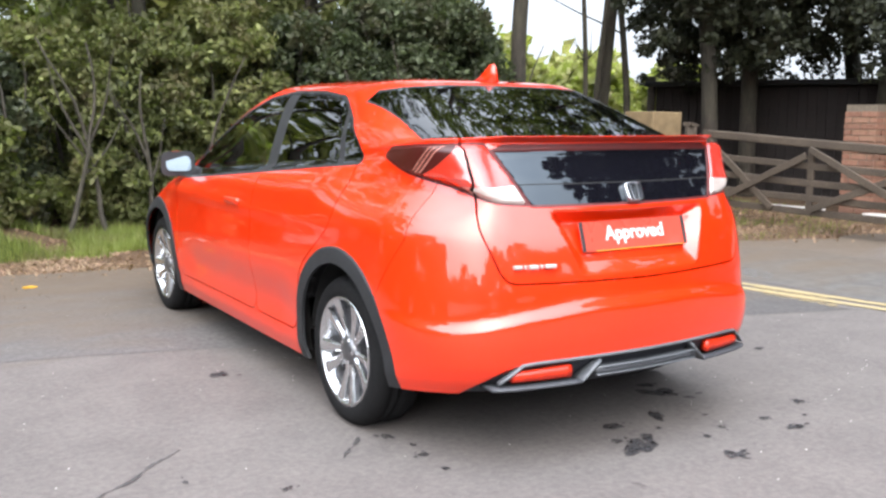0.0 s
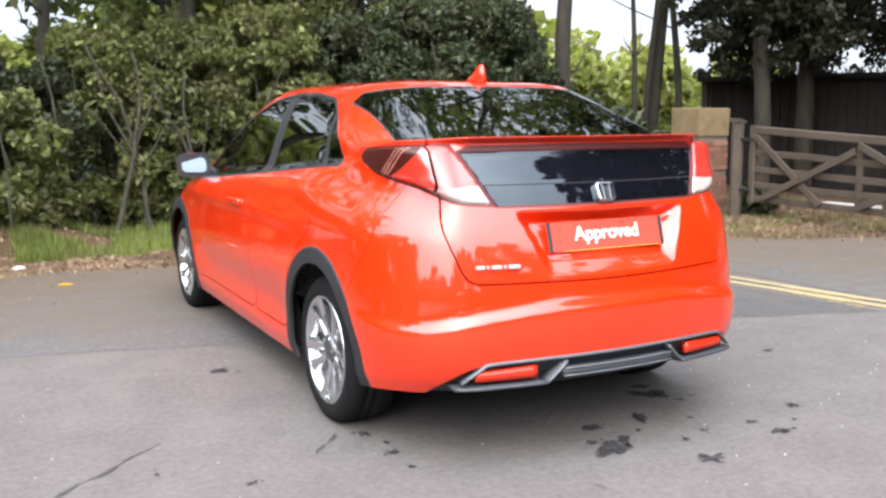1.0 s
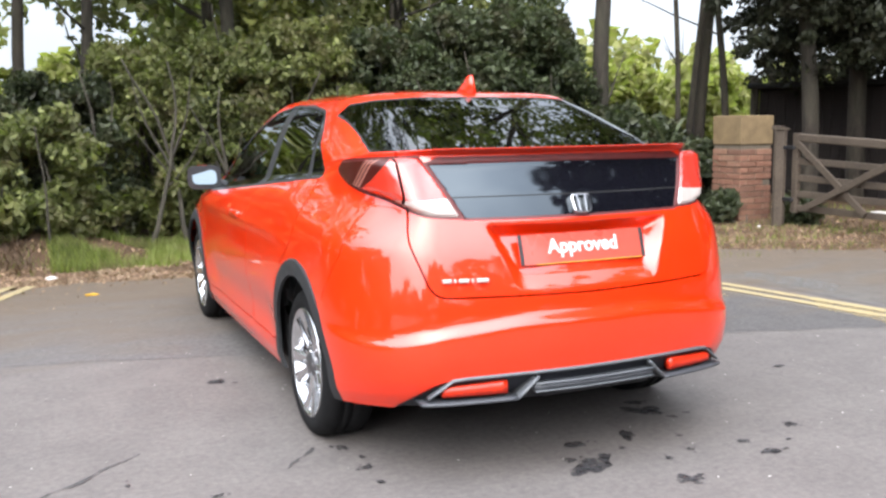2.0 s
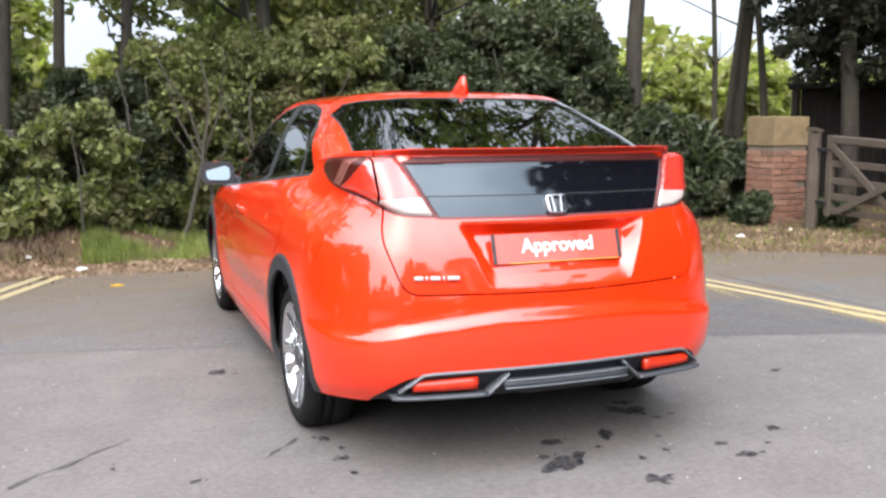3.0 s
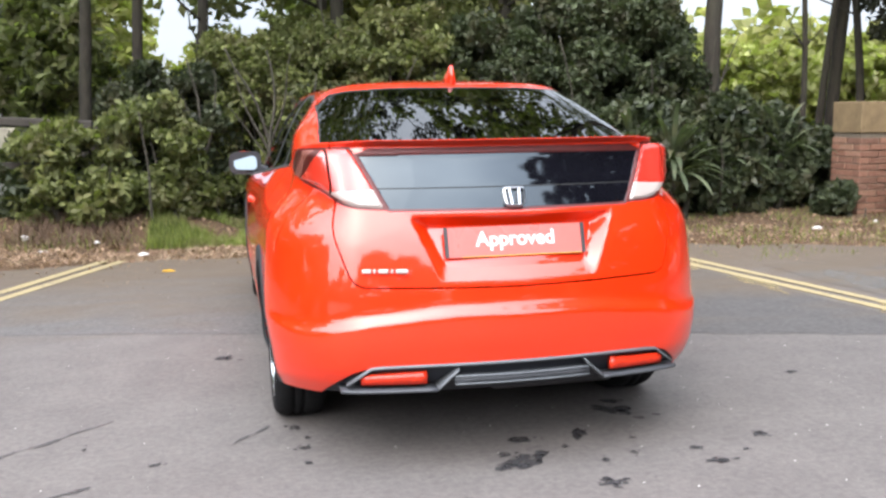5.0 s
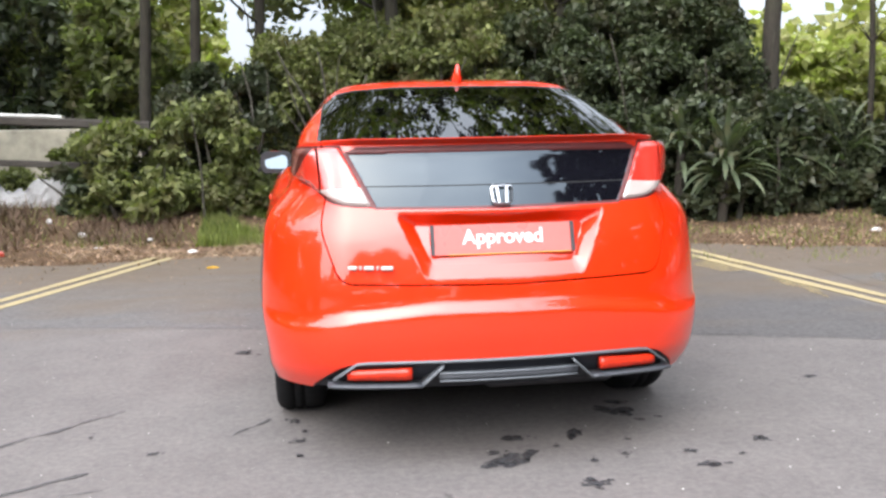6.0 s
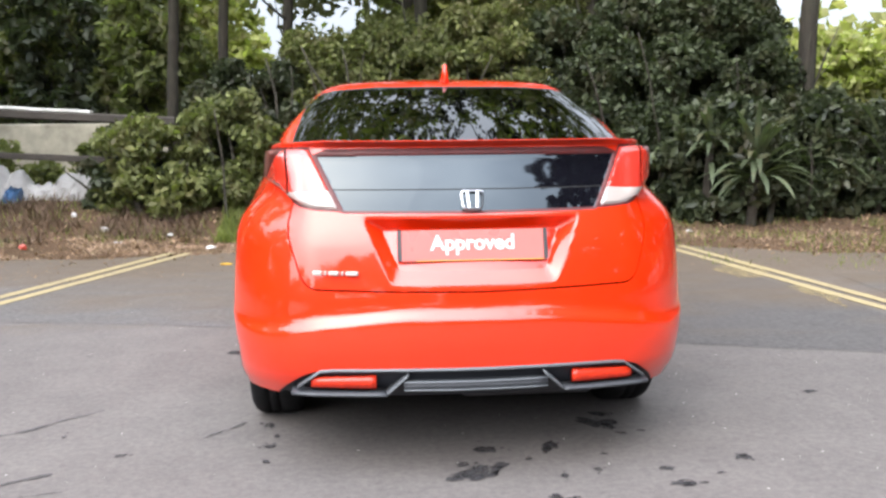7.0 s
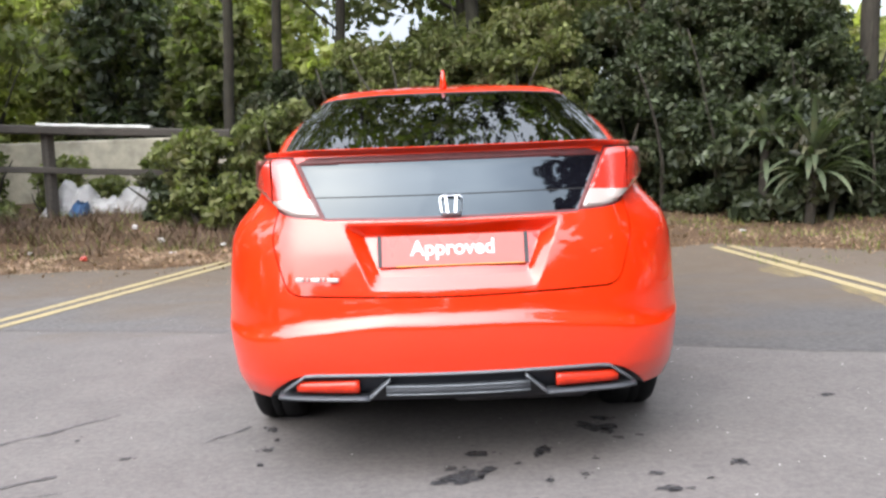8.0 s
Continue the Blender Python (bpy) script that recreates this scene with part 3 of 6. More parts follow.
STAINS = [(0.01, 1.50, 0.105, 0.075, 0.3), (0.06, 1.715, 0.055, 0.035, 0.1), (0.31, 1.715, 0.040, 0.060, -0.3), (0.57, 1.95, 0.062, 0.10, 0.9), (0.25, 1.24, 0.062, 0.040, -0.2),
          (0.70, 1.33, 0.060, 0.030, 0.1), (1.00, 1.54, 0.036, 0.034, 0.1), (0.44, 1.48, 0.022, 0.022, 0.3), (0.31, 1.44, 0.018, 0.024, 0.3), (0.68, 1.46, 0.034, 0.022, 0.2),
          (-0.75, 1.84, 0.024, 0.030, 1.2), (-0.75, 1.69, 0.016, 0.024, 0.4), (-0.77, 2.08, 0.024, 0.040, 0.3), (-0.73, 1.95, 0.014, 0.020, 0.2), (-1.30, 1.81, 0.030, 0.014, 0.5),
          (-1.57, 2.04, 0.012, 0.018, 0.2), (0.21, 1.60, 0.016, 0.016, 0.0), (0.50, 1.62, 0.014, 0.016, 0.4), (0.60, 2.06, 0.05, 0.03, -0.3), (1.62, 2.25, 0.05, 0.025, 0.2), (-1.05, 3.25, 0.06, 0.05, 0.1), (0.86, 1.40, 0.02, 0.012, 0.3)]
for k, (sx, sy, rx, ry, turn) in enumerate(STAINS):
    stain(sx, sy, rx, ry, turn, 40 + k)


def crack(points, width, seed):
    bm = bmesh.new()
    rn = random.Random(seed)
    prev = None
    for i in range(len(points) - 1):
        a, b = Vector(points[i]), Vector(points[i + 1])
        n = max(2, int((b - a).length / 0.012))
        d = (b - a).normalized()
        nn = Vector((-d.y, d.x))
        for k in range(n):
            q = a + (b - a) * (k / n)
            wob = 0.016 * noise.noise((q.x * 9, q.y * 9, seed)) + 0.006 * noise.noise((q.x * 40, q.y * 40, seed))
            w = width * max(0.12, 0.6 + 1.1 * noise.noise((q.x * 14, q.y * 14, seed + 5)))
            pair = [bm.verts.new((*(q + nn * (wob + w)), 0.0038)), bm.verts.new((*(q + nn * (wob - w)), 0.0038))]
            if prev:
                bm.faces.new((prev[0], prev[1], pair[1], pair[0]))
            prev = pair
    return tagged(part("crack", bm, CRACK), "thin dark crack in the asphalt", "crack", "asphalt cracks", "structure")


crack([(-1.92, 1.98), (-1.80, 2.09), (-1.65, 2.23), (-1.49, 2.36)], 0.0120, 1)
crack([(-1.02, 1.96), (-0.94, 2.04), (-0.86, 2.14)], 0.0095, 2)
crack([(-1.90, 1.44), (-1.66, 1.56), (-1.60, 1.60), (-1.49, 1.67)], 0.016, 3)
crack([(-1.55, 1.47), (-1.40, 1.50)], 0.006, 4)


def pebbles():
    """Tiny pale chips scattered on the asphalt."""
    nr = np.random.default_rng(21)
    bm = bmesh.new()
    for k in range(420):
        px, py = nr.uniform(-3, 3), nr.uniform(0.2, 5.5)
        r = nr.uniform(0.0015, 0.0045)
        vs = [bm.verts.new((px + r * math.cos(a) * nr.uniform(0.6, 1.3), py + r * math.sin(a) * nr.uniform(0.6, 1.3), 0.001)) for a in (0, 1.3, 2.5, 3.8, 5.0)]
        tip = bm.verts.new((px, py, r * 0.8))
        for i in range(5):
            bm.faces.new((vs[i], vs[(i + 1) % 5], tip))
    return tagged(part("grit", bm, PLATE_WHITE), "tiny pale stone chips on asphalt", "grit", kind="stuff")


pebbles()


# ---- the red hatchback: a skin lofted from level rings, cut into its panels ----
CAR_Y = 1.46
HUB_R, HUB_F, HUB_Z, TYRE_R = 0.862, 3.457, 0.298, 0.303
# rear height, rear y, side height, half width, front height, front y, corner start, corner depth
LEVELS = [
    (0.266, 0.090, 0.190, 0.832, 0.200, 4.180, 0.55, 0.26),
    (0.330, 0.035, 0.260, 0.852, 0.270, 4.260, 0.55, 0.29),
    (0.390, 0.008, 0.330, 0.857, 0.330, 4.285, 0.55, 0.30),
    (0.470, 0.000, 0.450, 0.869, 0.450, 4.295, 0.55, 0.31),
    (0.535, 0.003, 0.560, 0.875, 0.540, 4.285, 0.55, 0.32),
    (0.580, 0.026, 0.640, 0.875, 0.600, 4.260, 0.55, 0.32),
    (0.655, 0.036, 0.710, 0.869, 0.640, 4.230, 0.55, 0.32),
    (0.800, 0.066, 0.800, 0.858, 0.690, 4.160, 0.54, 0.32),
    (0.915, 0.106, 0.890, 0.838, 0.750, 4.020, 0.53, 0.32),
    (1.015, 0.146, 0.950, 0.806, 0.810, 3.840, 0.52, 0.32),
    (1.100, 0.188, 0.990, 0.776, 0.870, 3.620, 0.51, 0.32),
    (1.132, 0.200, 1.010, 0.760, 0.900, 3.480, 0.50, 0.32),
    (1.147, 0.208, 1.018, 0.755, 0.910, 3.460, 0.50, 0.32),
    (1.158, 0.222, 1.024, 0.750, 0.920, 3.440, 0.50, 0.32),
    (1.160, 0.270, 1.028, 0.747, 0.925, 3.425, 0.50, 0.32),
    (1.150, 0.400, 1.036, 0.743, 0.935, 3.390, 0.49, 0.34),
    (1.250, 0.640, 1.150, 0.690, 1.110, 3.060, 0.43, 0.36),
    (1.335, 0.850, 1.280, 0.615, 1.270, 2.690, 0.38, 0.34),
    (1.374, 0.955, 1.345, 0.560, 1.350, 2.450, 0.34, 0.26),
    (1.388, 1.010, 1.378, 0.490, 1.384, 2.340, 0.30, 0.20),
    (1.402, 1.150, 1.402, 0.330, 1.408, 2.150, 0.20, 0.12),
    (1.412, 1.350, 1.416, 0.120, 1.418, 1.800, 0.07, 0.05),
    (1.415, 1.450, 1.418, 0.004, 1.418, 1.700, 0.002, 0.002),
]


def car_skin(per_level=7, n_rear=46, n_corner=34, n_side=120, n_fc=18, n_front=14):
    lv = np.array(LEVELS)
    k = np.arange(len(lv))
    v = np.linspace(0, len(lv) - 1, (len(lv) - 1) * per_level + 1)
    seat = 15  # a sharp turn where the rear window meets the spoiler shelf

    def level(i):
        return np.where(v <= seat, pchip(k[:seat + 1], lv[:seat + 1, i], np.minimum(v, seat)), pchip(k[seat:], lv[seat:, i], np.maximum(v, seat)))[:, None]
    zr, yr, zs, W, zf, yf, xc, D = (level(i) for i in range(8))
    bow, bowf = 0.22, 0.30
    Df = np.minimum(0.40, D * 1.3) * (1 - 0.62 * sstep(9, 14, v))[:, None]
    xcf = xc * 0.8
    a = np.linspace(0, 1, n_rear, endpoint=False)[None]
    x1, y1 = xc * a, yr + bow * (xc * a) ** 2
    th = np.linspace(0, math.pi / 2, n_corner, endpoint=False)[None]
    x2 = xc + (W - xc) * np.sin(th)
    y2 = yr + bow * x2 ** 2 + D * (1 - np.cos(th))
    ys, ye = yr + bow * W ** 2 + D, yf - bowf * W ** 2 - Df
    ye = np.maximum(ye, ys + 0.02)
    s = np.linspace(0, 1, n_side, endpoint=False)[None]
    y3 = ys + (ye - ys) * s
    x3 = W + 0.004 * np.sin(s * math.pi)
    th = np.linspace(math.pi / 2, 0, n_fc, endpoint=False)[None]
    x4 = xcf + (W - xcf) * np.sin(th)
    y4 = ye + bowf * W ** 2 - bowf * x4 ** 2 + Df * np.cos(th)
    a = np.linspace(1, 0, n_front)[None]
    x5 = xcf * a
    y5 = ye + bowf * W ** 2 + Df - bowf * x5 ** 2
    X = np.concatenate([np.broadcast_to(q, (len(v), q.shape[1])) for q in (x1, x2, x3, x4, x5)], 1)
    Y = np.concatenate([np.broadcast_to(q, (len(v), q.shape[1])) for q in (y1, y2, y3, y4, y5)], 1)
    q = (Y - yr) / (yf - yr)
    wr, wf = 1 - sstep(0.03, 0.24, q), sstep(0.74, 0.98, q)
    Z = zs + 0.070 * (1.55 - Y) * sstep(0.2, 0.5, zs) * (1 - sstep(1.1, 1.35, zs))
    Z = Z * (1 - wr) + zr * wr
    Z = Z * (1 - wf) + zf * wf
    # spoiler lip, overhanging the lower window and fading out towards the lamps
    vv = v[:, None]
    lip = np.exp(-((vv - 12.6) / np.where(vv < 12.6, 0.44, 0.85)) ** 2) * (1 - 0.8 * sstep(0.50, 0.66, X)) * (Y < 0.62)
    Y = Y - 0.056 * lip
    Z = Z + 0.014 * lip
    # waist drawn in under the lamps, above the full rear shoulder
    waist = pchip([0.0, 0.82, 0.88, 0.93, 0.98, 1.03, 1.08, 1.14, 1.22, 2.0], [0.0, 0.0, 0.012, 0.042, 0.068, 0.062, 0.045, 0.022, 0.0, 0.0], Z)
    X = X - waist * sstep(0.56, 0.74, X) * (1 - sstep(0.62, 1.20, Y))
    # the bumper's ledge falls towards the corners
    Z = Z + (0.022 - 0.032 * sstep(0.2, 0.6, X) - 0.042 * sstep(0.5, 0.8, X)) * np.exp(-((v[:, None] - 4.6) / 1.9) ** 2) * (1 - sstep(0.45, 0.8, Y))
    # rear corners of the bumper drop a little, body side is drawn in above the sill
    low = np.exp(-((Z - 0.40) / 0.10) ** 2) * sstep(1.15, 1.5, Y) * (1 - sstep(2.7, 3.0, Y))
    X = X - 0.022 * low * (X > 0.6)
    crease = np.exp(-((Z - 0.80) / 0.035) ** 2) * sstep(0.9, 1.4, Y) * (1 - sstep(3.0, 3.4, Y))
    X = X + 0.007 * crease * (X > 0.6)
    # fuller shoulder under the front window
    X = X + 0.048 * np.exp(-((v[:, None] - 9.5) / 1.9) ** 2) * sstep(1.2, 2.5, Y) * (1 - sstep(3.1, 3.7, Y)) * (X > 0.5)
    n, m = X.shape
    P = np.stack([X, Y, Z], -1).reshape(-1, 3)
    i = np.arange(n - 1)[:, None] * m + np.arange(m - 1)[None]
    i = i.ravel()
    tri = np.concatenate([np.stack([i, i + 1, i + m + 1], 1), np.stack([i, i + m + 1, i + m], 1)])
    return P, tri


def cut(P, T, fn):
    """Split the triangles along fn(points) = 0."""
    d = fn(P)
    d = np.where(np.abs(d) < 2e-5, 2e-5, d)
    pos = d > 0
    c = pos[T].sum(1)
    keep = T[(c == 0) | (c == 3)]
    made, pts, cache = [], [], {}
    base = len(P)

    def mid(a, b):
        key = (a, b) if a < b else (b, a)
        if key not in cache:
            t = d[a] / (d[a] - d[b])
            cache[key] = base + len(pts)
            pts.append(P[a] + (P[b] - P[a]) * t)
        return cache[key]
    for tri in T[(c == 1) | (c == 2)]:
        s = pos[tri]
        j = int(np.argmax(s)) if s.sum() == 1 else int(np.argmin(s))
        a, b, e = int(tri[j]), int(tri[(j + 1) % 3]), int(tri[(j + 2) % 3])
        ab, ae = mid(a, b), mid(a, e)
        made += [(a, ab, ae), (ab, b, e), (ab, e, ae)]
    if made:
        P = np.concatenate([P, np.array(pts)])
        keep = np.concatenate([keep, np.array(made)])
    return P, keep


def vertex_normals(P, T):
    fn = np.cross(P[T[:, 1]] - P[T[:, 0]], P[T[:, 2]] - P[T[:, 0]])
    N = np.zeros_like(P)
    for j in range(3):
        np.add.at(N, T[:, j], fn)
    return N / (np.linalg.norm(N, axis=1, keepdims=True) + 1e-12)


TAILGATE = round_poly([(-0.3, 0.652), (0.585, 0.664), (0.648, 0.86), (0.617, 0.975), (0.627, 1.15), (0.645, 1.26), (-0.3, 1.26)], 0.05)
REAR_GLASS = round_poly([(-0.3, 1.0), (0.645, 1.0), (0.638, 1.150), (0.598, 1.300), (0.560, 1.337), (0.48, 1.354), (0.30, 1.366), (-0.3, 1.370)], 0.02)
DARK_PANEL = [(-0.3, 0.926), (0.446, 0.930), (0.540, 1.116), (-0.3, 1.122)]
LAMP_SIDE = round_poly([(-0.2, 0.915), (0.165, 0.934), (0.246, 0.963), (0.35, 0.996), (0.55, 1.040), (0.715, 1.088), (0.66, 1.118), (0.42, 1.133), (0.30, 1.138), (-0.2, 1.128)], 0.02, 4)
RECESS = round_poly([(-0.36, 0.678), (0.288, 0.680), (0.382, 0.905), (-0.40, 0.905)], 0.02)
DIFFUSE = round_poly([(-0.3, 0.398), (0.50, 0.390), (0.585, 0.372), (0.655, 0.318), (0.700, 0.262), (0.70, 0.10), (-0.3, 0.10)], 0.03)
SIDE_GLASS = round_poly([(0.885, 1.058), (0.945, 1.115), (1.11, 1.220), (1.33, 1.314), (1.62, 1.342), (1.98, 1.348), (2.22, 1.318), (2.45, 1.245), (2.66, 1.152), (2.93, 1.02), (3.03, 0.935), (2.98, 0.885), (2.7, 0.906), (1.95, 0.968), (1.35, 1.020)], 0.03)
FRONT_DOOR = round_poly([(1.80, 0.30), (2.98, 0.30), (3.02, 0.62), (3.00, 0.945), (1.80, 1.05)], 0.06)
REAR_DOOR = round_poly([(1.80, 0.30), (1.30, 0.30), (1.20, 0.60), (0.93, 0.80), (0.90, 0.95), (0.92, 1.10), (1.80, 1.10)], 0.06)


def gl(P):
    return np.maximum(np.maximum(poly_distance(P[:, 0], P[:, 2], REAR_GLASS), 0.404 + 0.22 * P[:, 0] ** 2 - P[:, 1]), P[:, 1] - 1.1)


def tg(P):
    return np.maximum(poly_distance(P[:, 0], P[:, 2], TAILGATE), P[:, 1] - 0.70)


def dp(P):
    return np.maximum(poly_distance(P[:, 0], P[:, 2], DARK_PANEL), P[:, 1] - 0.5)


def panel_rim(P):
    """Negative in the panel and its dark surround, which is widened to paint the spoiler's shade."""
    return dp(P) - 0.010 - 0.013 * sstep(1.108, 1.120, P[:, 2]) * (1 - sstep(0.50, 0.54, P[:, 0]))


def lamp(P):
    edge = 0.446 + (P[:, 2] - 0.930) * 0.505 + 0.016 - P[:, 0]
    return np.maximum(np.maximum(poly_distance(P[:, 1], P[:, 2], LAMP_SIDE), edge), P[:, 1] - 0.8)


def dif(P):
    return np.maximum(poly_distance(P[:, 0], P[:, 2], DIFFUSE), P[:, 1] - 0.40)


def rec(P):
    return np.maximum(poly_distance(P[:, 0], P[:, 2], RECESS), P[:, 1] - 0.3)


ARCH_BACK = 0.012


def arch(P, r):
    d = np.minimum(np.hypot(P[:, 1] - HUB_R + ARCH_BACK, P[:, 2] - HUB_Z) - r, np.hypot(P[:, 1] - HUB_F, P[:, 2] - HUB_Z) - r)
    return np.maximum(d, 0.5 - P[:, 0])


def side(P, pts):
    return np.maximum(poly_distance(P[:, 1], P[:, 2], pts), 0.42 - P[:, 0])


def bumper_top(P):
    """Negative below and behind the joint of the rear bumper and the wings."""
    y, z = P[:, 1], P[:, 2]
    line = np.where(z > 0.80, y - 0.395, y - 0.395 - (0.80 - z) * 0.6)
    return line


def roof_side(P):
    """Negative on the roof panel."""
    return P[:, 0] - (0.535 - 0.05 * sstep(2.0, 2.4, P[:, 1]))


def pillar_b(P):
    return np.abs(P[:, 1] - 1.935 + 0.34 * (1.342 - P[:, 2])) - 0.062


def pillar_c(P):
    return np.abs(P[:, 1] - 1.062 - 0.62 * (P[:, 2] - 1.05)) - 0.024


GAP = 0.0030
CUTS = [
    lambda P: gl(P), lambda P: gl(P) - 0.006,
    lambda P: dp(P) + 0.001, lambda P: panel_rim(P), lambda P: np.abs(P[:, 2] - 1.002) - 0.0022 + np.maximum(0, dp(P)) * 50,
    lambda P: lamp(P), lambda P: lamp(P) + 0.006, lambda P: lamp(P) - 0.008,
    lambda P: tg(P) + GAP, lambda P: tg(P) - GAP,
    lambda P: rec(P), lambda P: rec(P) + 0.045,
    lambda P: dif(P), lambda P: dif(P) + 0.012,
    lambda P: arch(P, 0.362), lambda P: arch(P, 0.424), lambda P: arch(P, 0.430),
    lambda P: side(P, SIDE_GLASS), lambda P: side(P, SIDE_GLASS) - 0.014,
    lambda P: np.where(P[:, 2] > 0.95, pillar_b(P), 1.0) + np.maximum(0, side(P, SIDE_GLASS)) * 50,
    lambda P: np.where(P[:, 2] > 0.95, pillar_c(P), 1.0) + np.maximum(0, side(P, SIDE_GLASS)) * 50,
    lambda P: side(P, FRONT_DOOR) + GAP, lambda P: side(P, FRONT_DOOR) - GAP,
    lambda P: side(P, REAR_DOOR) + GAP, lambda P: side(P, REAR_DOOR) - GAP,
]


def lamp_white(P):
    """Negative in the pale lower band of the lamp."""
    return np.maximum(P[:, 2] - 0.996 + (P[:, 0] - 0.50) * 0.08, P[:, 0] - 0.668)


def build_skin():
    P, T = car_skin()
    for fn in CUTS:
        P, T = cut(P, T, fn)
    inside_lamp = [lambda P: np.where(lamp(P) < 0, lamp_white(P), 1.0), lambda P: np.where(lamp(P) < 0, P[:, 1] - 0.385 + (P[:, 2] - 1.08) * 0.9, 1.0)]
    for fn in inside_lamp:
        P, T = cut(P, T, fn)
    rear_half = [lambda P: np.where((P[:, 1] < 0.62) & (P[:, 2] < 1.02), bumper_top(P) - 0.0014, 1.0),
                 lambda P: np.where((P[:, 1] < 0.62) & (P[:, 2] < 1.02), bumper_top(P) + 0.0014, 1.0)]
    for fn in rear_half:
        P, T = cut(P, T, fn)
    # sunk plate niche, raised lamps and arch lips
    base = P.copy()
    P[:, 1] += (0.022 + 0.050 * np.clip((base[:, 2] - 0.678) / 0.225, 0, 1)) * np.clip(-rec(base) / 0.045, 0, 1)
    N = vertex_normals(base, T)
    P += N * ((0.008 + 0.020 * sstep(0.56, 0.64, base[:, 0]) * (1 - sstep(0.40, 0.66, base[:, 1]))) * np.clip(-lamp(base) / 0.006, 0, 1))[:, None]
    outer = sstep(0.60, 0.68, base[:, 0]) * np.clip(-lamp(base) / 0.006, 0, 1) * (1 - sstep(0.42, 0.60, base[:, 1]))
    P[:, 0] += (0.004 + 0.012 * sstep(1.0, 1.12, base[:, 2])) * outer
    # the lamp's end is boxed: its rear face runs on flat, then turns sharply to the side
    P[:, 1] -= 0.050 * sstep(0.54, 0.70, base[:, 0]) * sstep(0.0, 0.024, -lamp(base)) * (1 - sstep(0.34, 0.47, base[:, 1]))
    P += N * (-0.004 * (dp(base) < 0.0))[:, None]
    P += N * (-0.012 * np.clip(-dif(base) / 0.012, 0, 1))[:, None]
    ring = np.clip((0.430 - np.hypot(base[:, 1] - HUB_R + ARCH_BACK, base[:, 2] - HUB_Z)) / 0.006, 0, 1) + np.clip((0.430 - np.hypot(base[:, 1] - HUB_F, base[:, 2] - HUB_Z)) / 0.006, 0, 1)
    P[:, 0] += (0.007 - 0.006 * (1 - sstep(0.45, 0.62, base[:, 1]))) * np.where(base[:, 0] > 0.5, np.clip(ring, 0, 1), 0)
    P += N * (-0.006 * (side(base, SIDE_GLASS) < 0.0))[:, None]
    P[base[:, 0] < 1e-5, 0] = 0.0
    N = vertex_normals(P, T)
    N[base[:, 0] < 1e-5, 0] = 0.0
    N /= np.linalg.norm(N, axis=1, keepdims=True) + 1e-12
    return P, T, N, base


def classify(C):
    """The panel that each face centre belongs to."""
    x, y, z = C.T
    k = np.full(len(C), "wing", dtype="U16")
    front = y > 2.2
    k[roof_side(C) < 0] = "roof"
    k[(k == "roof") & (y > 2.34) & (z < 1.372)] = "windscreen"
    k[front & (np.abs(x) < 0.66) & (z > 0.6) & (z < 0.955) & (y > 3.05)] = "bonnet"
    k[(y > 3.86) & (z < 0.70)] = "front_bumper"
    k[(y < 0.62) & (z < 1.02) & (bumper_top(C) < -0.0014)] = "bumper"
    k[(y < 0.62) & (z < 1.02) & (np.abs(bumper_top(C)) <= 0.0014)] = "none"
    k[(y < 0.45) & (z < 0.652)] = "bumper"
    fd, rd = side(C, FRONT_DOOR), side(C, REAR_DOOR)
    near = (y > 0.8) & (y < 3.1) & (z < 1.10)
    k[near & (rd < 0)] = "rear_door"
    k[near & (np.abs(rd) < GAP)] = "none"
    k[near & (fd < 0)] = "front_door"
    k[near & (np.abs(fd) < GAP)] = "none"
    s = side(C, SIDE_GLASS)
    k[s < 0.014] = "window_trim"
    ahead = y - 1.935 + 0.34 * (1.342 - z) > 0
    k[(s < 0) & ahead] = "front_window"
    k[(s < 0) & ~ahead] = "rear_window"
    k[(s < 0) & (pillar_b(C) < 0)] = "pillar"
    k[(s < 0) & (pillar_c(C) < 0)] = "quarter_bar"
    t = tg(C)
    k[t < -GAP] = "tailgate"
    k[np.abs(t) <= GAP] = "none"
    g = gl(C)
    k[g < 0.006] = "glass_edge"
    k[g < 0] = "rear_glass"
    d = dp(C)
    k[panel_rim(C) < 0] = "panel_edge"
    k[d < -0.001] = np.where(z[d < -0.001] > 1.002, "panel_top", "panel_low")
    k[(d < -0.001) & (np.abs(z - 1.002) < 0.0022)] = "panel_split"
    lm = lamp(C)
    gap = np.abs(t) <= GAP
    k[(lm < 0.008) & ~gap] = "lamp_edge"
    inn = (lm < 0) & ~gap
    k[inn] = np.where(t[inn] < 0, "gate_lamp", "lamp")
    w = inn & (lamp_white(C) < 0)
    k[w] = np.where(t[w] < 0, "gate_lamp_clear", "lamp_clear")
    k[inn & (t > 0) & (y - 0.385 + (z - 1.08) * 0.9 > 0)] = "lamp_tip"
    k[dif(C) < 0] = "diffuser"
    a = arch(C, 0.430)
    k[a < 0] = "cladding"
    k[arch(C, 0.362) < 0] = "none"
    return k


